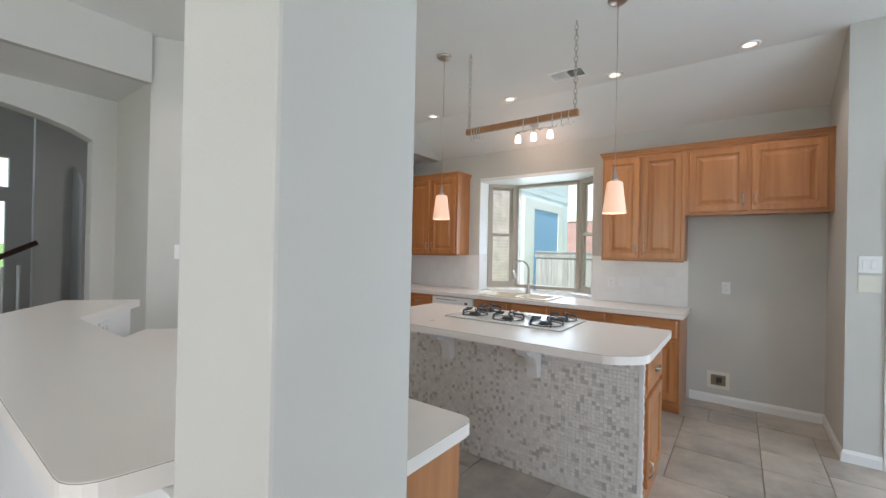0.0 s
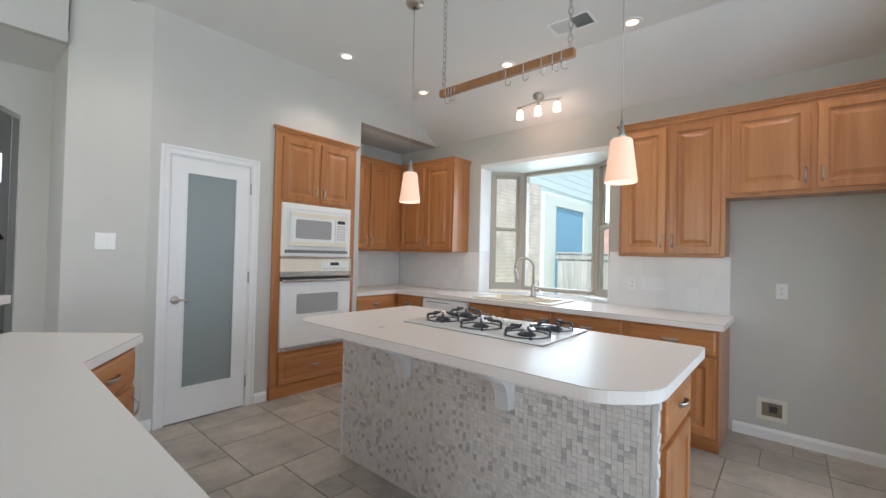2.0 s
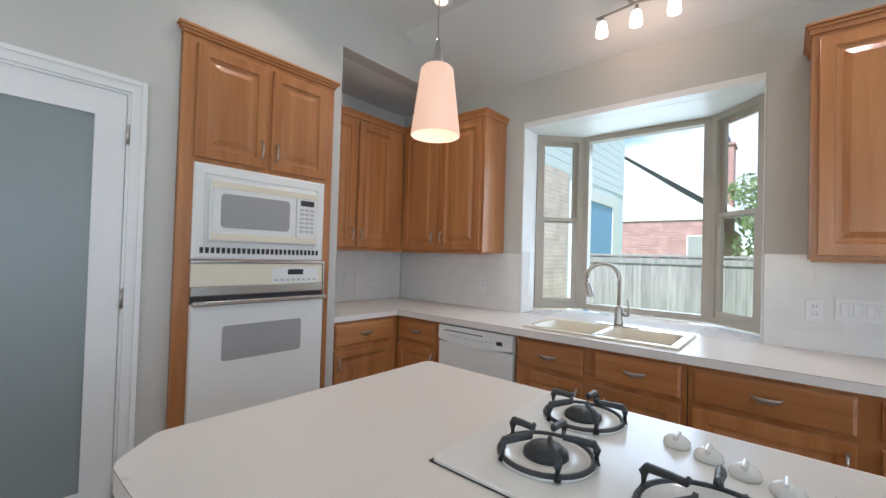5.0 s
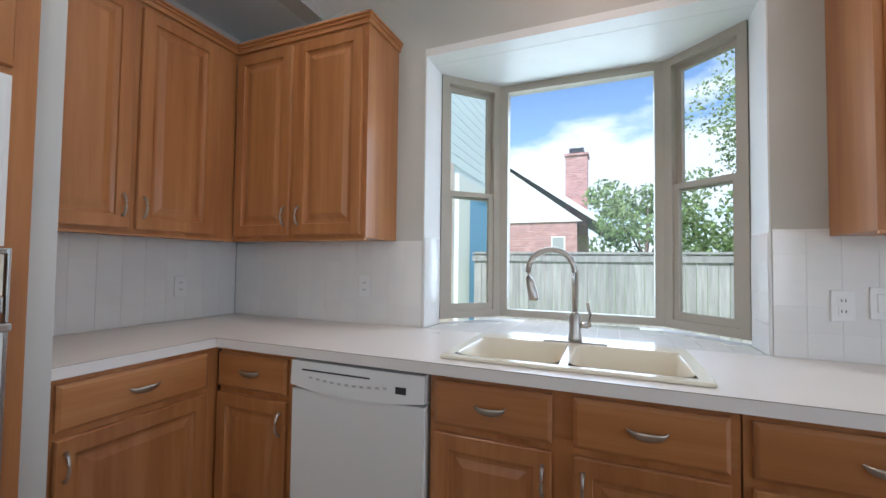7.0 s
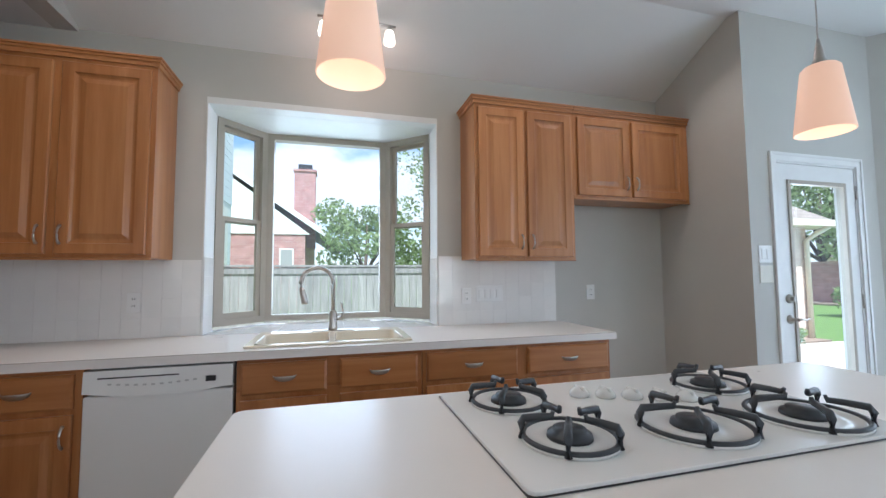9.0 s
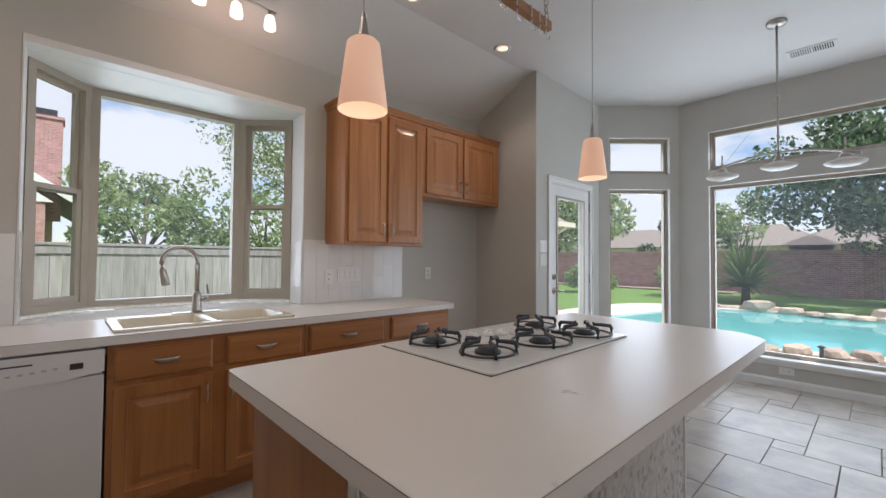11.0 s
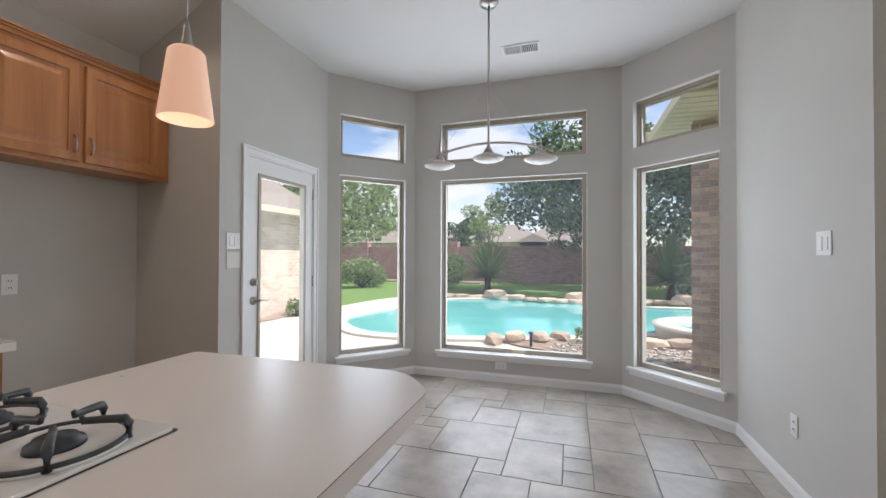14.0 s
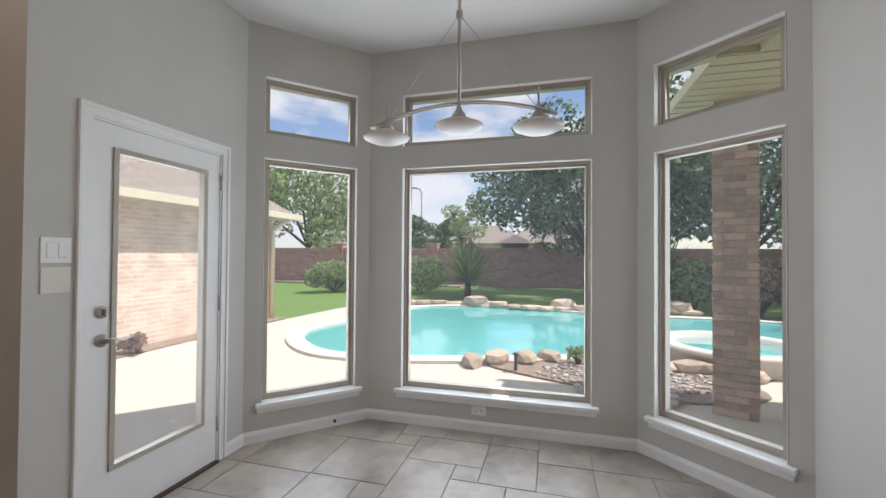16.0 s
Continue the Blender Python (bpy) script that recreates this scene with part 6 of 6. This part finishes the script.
# brick wing of the house beyond the patio door
wg = thing("house_wing", "pale brick wing of the house with a shingle roof", "house")
part("wall", B(1.7, 7.3, 8.1, 12, GZ, 2.19), M_BRICKP, wg)
bm = bmesh.new()
q = [bm.verts.new(p) for p in ((1.3, 7.7, 2.24), (7.75, 7.7, 2.24), (7.75, 12.4, 2.24), (1.3, 12.4, 2.24), (3.2, 10.05, 4.0), (5.6, 10.05, 4.0))]
for f in ((0, 1, 5, 4), (2, 3, 4, 5), (1, 2, 5), (3, 0, 4), (0, 3, 2, 1)):
    bm.faces.new([q[k] for k in f])
part("roof", bm, M_ROOF, wg, "grey-brown shingle roof")
part("fascia", B(1.3, 7.75, 7.66, 7.699, 2.17, 2.30), M_EAVE, wg, "cream fascia board")
part("fascia", B(7.751, 7.79, 7.66, 12.4, 2.17, 2.30), M_EAVE, wg, "cream fascia board")
part("soffit", B(1.3, 7.75, 7.70, 8.6, 2.195, 2.235), M_EAVE, wg)
part("downspout", tube(bmesh.new(), [(7.40, 7.72, 2.18), (7.30, 7.9, 2.05), (7.22, 8.04, 1.9), (7.22, 8.04, GZ)], 0.05, 8), M_EAVE, wg, "cream downspout")
structure("wing_bed", B(1.7, 7.3, 7.75, 8.099, GZ, GZ + 0.06), M_SOIL, "mulch bed along the brick wing", "garden bed")

# side yard outside the kitchen window
fn = thing("side_fence", "weathered grey wooden fence with vertical boards", "fence", pose(0, 10.0, 0))
FB = mesh_of("board", B(-0.068, 0.068, -0.009, 0.009, GZ - 0.1, 1.42, bev=0.003), M_FENCE)
for i in range(62):
    o = new("board", FB)
    o.parent = fn
    o.location = (-4.3 + i * 0.141, 0, rng.uniform(-0.012, 0.012))
part("top_rail", B(-4.4, 4.5, -0.04, 0.05, 1.425, 1.465, bev=0.004), M_FENCE, fn)
part("trim_board", B(-4.4, 4.5, -0.03, -0.011, 1.30, 1.40), M_FENCE, fn)
for i in range(4):
    part("post", B(-4.35 + i * 2.9, -4.25 + i * 2.9, 0.0095, 0.11, GZ, 1.43), M_FENCE, fn)

nb = thing("neighbour_house", "neighbouring brick house with white gable and chimney", "house")
part("wall", B(-15, -3.3, 20, 30, GZ, 3.0), M_BRICK, nb)
bm = bmesh.new()
q = [bm.verts.new(p) for p in ((-3.1, 19.95, 3.0), (-13.5, 19.95, 3.0), (-8.3, 19.95, 6.9), (-3.1, 20.05, 3.0), (-13.5, 20.05, 3.0), (-8.3, 20.05, 6.9))]
for f in ((0, 1, 2), (3, 5, 4), (0, 2, 5, 3), (1, 4, 5, 2), (0, 3, 4, 1)):
    bm.faces.new([q[k] for k in f])
part("gable", bm, M_OUTW, nb, "white siding gable")
for s in (1, -1):
    bm = bmesh.new()
    x1 = -8.3 + s * 6.5
    z1 = 6.95 - 6.5 * 0.75
    q = [bm.verts.new(p) for p in ((-8.3, 19.94, 7.0), (x1, 19.94, z1 + 0.4), (x1, 30, z1 + 0.4), (-8.3, 30, 7.0), (-8.3, 19.94, 7.18), (x1, 19.94, z1 + 0.58), (x1, 30, z1 + 0.58), (-8.3, 30, 7.18))]
    for f in ((0, 1, 2, 3), (4, 7, 6, 5), (0, 4, 5, 1), (1, 5, 6, 2), (2, 6, 7, 3), (3, 7, 4, 0)):
        bm.faces.new([q[k] for k in f])
    part("roof", bm, M_ROOF, nb)
    bm = bmesh.new()
    q = [bm.verts.new(p) for p in ((-8.3, 19.90, 6.95), (x1, 19.90, z1 + 0.35), (x1, 19.935, z1 + 0.35), (-8.3, 19.935, 6.95), (-8.3, 19.90, 7.2), (x1, 19.90, z1 + 0.6), (x1, 19.935, z1 + 0.6), (-8.3, 19.935, 7.2))]
    for f in ((0, 1, 2, 3), (4, 7, 6, 5), (0, 4, 5, 1), (1, 5, 6, 2), (2, 6, 7, 3), (3, 7, 4, 0)):
        bm.faces.new([q[k] for k in f])
    part("barge_board", bm, M_OUTW, nb, "white barge board")
ch = part("chimney", B(-3.85, -2.95, 21.0, 21.9, 2.5, 5.95), M_BRICK, nb, "red brick chimney")
part("cap", B(-3.9, -2.9, 20.95, 21.95, 5.95, 6.05), M_BRICK, ch)
part("flue", B(-3.7, -3.1, 21.1, 21.8, 6.05, 6.3), M_DARK, ch, "black chimney cap")
w = part("window", B(-4.3, -3.75, 19.93, 19.99, 1.3, 2.4), M_OUTW, nb, "white framed window")
part("pane", B(-4.25, -3.8, 19.915, 19.929, 1.35, 2.35), M_SCREEN, w)

sb = thing("side_building", "brick and pale siding building with a blue-grey door", "house")
part("wall", B(-5.2, -4.6, 5.6, 9.5, GZ, 3.0), brick_mat("side_house_brick", (0.66, 0.52, 0.46), (0.74, 0.60, 0.54), (0.78, 0.72, 0.68)), sb, "sunlit pale brick wall")
part("gable_wall", B(-5.2, -4.62, 5.6, 13.0, 3.001, 5.6), M_SIDING, sb, "pale blue-grey siding")
for i in range(14):
    part("siding_board", B(-4.619, -4.605, 5.6, 13.0, 3.01 + i * 0.18, 3.18 + i * 0.18), M_SIDING, sb)
part("low_wall", B(-5.2, -4.62, 9.501, 13.0, GZ, 3.0), M_SIDING, sb, "pale blue-grey siding")
dr = part("door", B(-4.619, -4.57, 10.25, 12.0, GZ, 2.6), M_BLUEDOOR, sb, "blue-grey side door")
bm = bmesh.new()
for a, b, c, d in ((9.62, 10.245, GZ, 2.85), (12.005, 12.4, GZ, 2.85), (10.245, 12.005, 2.605, 2.85)):
    box(bm, -4.619, -4.55, a, b, c, d)
part("door_trim", bm, M_OUTW, dr, "white door trim")


# ---- tile pieces ----
def lay_tiles():
    """Modular stone-look tiles of five sizes on a 0.2 m grid."""
    r = random.Random(11)
    U = 0.1728
    X0, Y0, NX, NY = 1.255 - 33 * 0.1728, 2.17 - 18 * 0.1728, 41, 34
    used = [[False] * NY for _ in range(NX)]
    kinds = [(3, 2, 5), (2, 3, 3), (3, 3, 4), (2, 2, 3)]
    # the tiles in front of the bay: first column, first row, columns, rows
    fixed = [(33, 15, 3, 3), (30, 16, 3, 2), (30, 18, 1, 1), (31, 18, 3, 3), (32, 15, 1, 1), (36, 19, 1, 1), (34, 18, 2, 2),
             (34, 20, 3, 2), (36, 17, 3, 2), (36, 15, 2, 2), (37, 19, 2, 3), (35, 22, 3, 3), (34, 22, 1, 1), (32, 23, 3, 2), (32, 25, 1, 1),
             (25, 17, 3, 3), (24, 17, 1, 1), (22, 18, 3, 2), (28, 17, 2, 2), (27, 14, 3, 3)]
    start = {f[:2]: f[2:] for f in fixed}
    kept = {(i + a, j + b) for i, j, w, h in fixed for a in range(w) for b in range(h)}
    meshes = {}

    def inside(x, y):
        if y < 0.62:
            return -4.36 < x < 0.40
        if x > 1.79:
            t = (x - 1.79) / 0.69
            return x < 2.48 and 0.62 + t * 0.70 < y < 4.06 - t * 0.65
        return (y < 4.06 or x < 0.51) and y < WY

    def under(x0, x1, y0, y1):
        return (x0 > BX0 and x1 < BX1 and y0 > BY0 and y1 < BY1) or y0 > 4.3 and x1 < -0.5 or (x1 < -3.75 and y0 > 1.7)

    for j in range(NY):
        for i in range(NX):
            if used[i][j]:
                continue
            order = sorted(kinds, key=lambda k: -r.random() ** (1 / k[2]))
            for w, h, _ in [(*start[i, j], 0)] if (i, j) in start else [*order, (1, 1, 0)]:
                if (i, j) in start:
                    break
                if any((i + a, j + b) in kept for a in range(w) for b in range(h)):
                    continue
                if i + w <= NX and j + h <= NY and all(not used[i + a][j + b] for a in range(w) for b in range(h)):
                    break
            for a in range(w):
                for b in range(h):
                    used[i + a][j + b] = True
            x0, y0 = X0 + i * U, Y0 + j * U
            x1, y1 = x0 + w * U, y0 + h * U
            if under(x0, x1, y0, y1):
                continue
            cells = [inside(x0 + (x1 - x0) * (a + 0.5) / 6, y0 + (y1 - y0) * (b + 0.5) / 6) for a in range(6) for b in range(6)]
            if not any(cells):
                continue
            if all(cells):
                key = (w, h)
                if key not in meshes:
                    g = 0.0028
                    meshes[key] = mesh_of("tile", B(-w * U / 2 + g, w * U / 2 - g, -h * U / 2 + g, h * U / 2 - g, -0.0075, 0.0, bev=0.0022), M_FTILE)
                me = meshes[key]
                o = new("tile", me)
                o.location = ((x0 + x1) / 2, (y0 + y1) / 2, r.uniform(-0.0006, 0.0006))
            else:
                bm = B(x0 + 0.0028, x1 - 0.0028, y0 + 0.0028, y1 - 0.0028, -0.0075, 0.0)
                for co, no in (((0.51, 4.06, 0), (0, 1, 0)) if x0 > 0.45 else ((0, WY, 0), (0, 1, 0)), ((1.79, 4.06, 0), (0.65, 0.69, 0)), ((2.48, 2, 0), (1, 0, 0)), ((2.48, 1.32, 0), (0.70, -0.67, 0)), ((0, 0.62, 0), (0, -1, 0)) if x0 > 0.3 else ((0.40, 0, 0), (1, 0, 0)) if y1 < 0.62 else ((9, 0, 0), (1, 0, 0))):
                    geom = list(bm.verts) + list(bm.edges) + list(bm.faces)
                    cut = bmesh.ops.bisect_plane(bm, geom=geom, plane_co=co, plane_no=no, clear_outer=True)
                if len(bm.faces) < 4:
                    bm.free()
                    continue
                o = new("tile", mesh_of("tile", bm, M_FTILE))
            o.parent = FLOOR


lay_tiles()

# glazed wall tiles behind the worktop
BS = structure("backsplash", B(-4.345, -2.982, WY - 0.004, WY - 0.0005, CT, 1.37), M_GROUT, "white glazed tile backsplash", "backsplash")
structure("backsplash_side", B(-1.458, -0.515, WY - 0.004, WY - 0.0005, CT, 1.40), M_GROUT, "white glazed tile backsplash", "backsplash")
structure("backsplash_nook", B(-4.3595, -4.356, 3.585, WY - 0.005, CT, 1.37), M_GROUT, "white glazed tile backsplash", "backsplash")
TS = 0.1085
WT = mesh_of("tile", B(-TS / 2 + 0.0004, TS / 2 - 0.0004, -0.002, 0.0, -TS / 2 + 0.0004, TS / 2 - 0.0004, bev=0.0003), M_TILEW)


def tile_run(parent, m, L, z0, z1):
    nx, nz = max(1, round(L / TS)), max(1, round((z1 - z0) / TS))
    sx, sz = L / (nx * TS), (z1 - z0) / (nz * TS)
    for i in range(nx):
        for j in range(nz):
            o = new("tile", WT)
            o.parent = parent
            o.matrix_world = m @ Matrix.Translation(((i + 0.5) * TS * sx, 0, z0 + (j + 0.5) * TS * sz)) @ Matrix.Diagonal((sx, 1, sz, 1))


tile_run(BS, pose(-4.345, WY - 0.0042, 0), 1.363, CT + 0.002, 1.368)
tile_run(bpy.data.objects["backsplash_side"], pose(-1.458, WY - 0.0042, 0), 0.943, CT + 0.002, 1.398)
tile_run(bpy.data.objects["backsplash_nook"], pose(-4.3558, 3.585, 0, 0, 0, 90), 1.235, CT + 0.002, 1.368)
# tiles on the window seat and its reveals
seat = structure("window_seat_bed", prism(bmesh.new(), [(-2.971, 4.832), (-2.971, 5.04), (-2.69, 5.332), (-1.775, 5.332), (-1.469, 5.04), (-1.469, 4.832)], 0.8955, 0.899), M_GROUT, "white glazed tiles on the window seat", "window seat")
for i in range(14):
    for j in range(6):
        x, y = -2.972 + (i + 0.5) * 0.1075, 4.833 + (j + 0.5) * 0.097
        inset = max(0, y + 0.045 - 5.04) * 0.96
        if -2.965 + inset < x - 0.045 and x + 0.045 < -1.475 - inset:
            o = new("tile", WT)
            o.parent = seat
            o.matrix_world = pose(x, y, 0.8992, -90, 0, 0) @ Matrix.Diagonal((0.985, 1, 0.89, 1))

# tiles on the cheeks of the window opening
for _x, _turn in ((-2.9715, 90), (-1.4685, -90)):
    cheek = structure("window_cheek", B(min(_x, _x + (0.0012 if _x < -2 else -0.0012)), max(_x, _x + (0.0012 if _x < -2 else -0.0012)), 4.828, 5.04, CT, 1.39), M_GROUT, "white glazed tiles in the window opening", "backsplash")
    _xx = _x + (0.0014 if _x < -2 else -0.0014)
    tile_run(cheek, pose(_xx, 4.829 if _turn > 0 else 5.039, 0, 0, 0, _turn), 0.21, CT + 0.002, 1.388)

# stone mosaic on the island front: small squares, uneven
rm = random.Random(21)
MT = 0.0225
MM = [mesh_of("mosaic_tile", B(-MT / 2 * a + 0.0004, MT / 2 * a - 0.0004, -d, 0.0, -MT / 2 * b + 0.0004, MT / 2 * b - 0.0004, bev=0.0006), M_MOSP) for a, b, d in ((1, 1, 0.0052), (1, 1, 0.006), (1, 1, 0.0045))]
part("mosaic_bed", B(BX0 + 0.006, BX1 - 0.006, BY0 + 0.0005, BY0 + 0.0115, 0.001, IZ - 0.046), M_GROUT, isl, "pale grout bed")
rest_v, rest_f = [], []
nx, nz = int((BX1 - BX0 - 0.012) / MT), int((IZ - 0.05) / MT)
made = 0
for i in range(nx):
    for j in range(nz):
        x, z = BX0 + 0.008 + (i + 0.5) * MT, 0.003 + (j + 0.5) * MT
        if x > -1.08 and 0.30 < z < 0.80 and made < 300 and (i * 7 + j * 3) % 2 == 0:
            o = new("mosaic_tile", rm.choice(MM))
            o.parent = isl
            o.location = (x, BY0 + 0.0005, z)
            made += 1
            continue
        d = rm.choice((0.0045, 0.0052, 0.006))
        h = MT / 2 - 0.0005
        k = len(rest_v)
        y0, y1 = BY0 + 0.0005, BY0 + 0.0005 - d
        rest_v += [(x - h, y0, z - h), (x + h, y0, z - h), (x + h, y0, z + h), (x - h, y0, z + h), (x - h, y1, z - h), (x + h, y1, z - h), (x + h, y1, z + h), (x - h, y1, z + h)]
        rest_f += [(k + 4, k + 5, k + 6, k + 7), (k, k + 1, k + 5, k + 4), (k + 1, k + 2, k + 6, k + 5), (k + 2, k + 3, k + 7, k + 6), (k + 3, k, k + 4, k + 7)]
me = bpy.data.meshes.new("mosaic")
me.from_pydata(rest_v, [], rest_f)
me.materials.append(M_MOS)
mo = new("mosaic", me)
mo.parent = isl
tagged(mo, "small pale stone mosaic squares", kind="stuff")
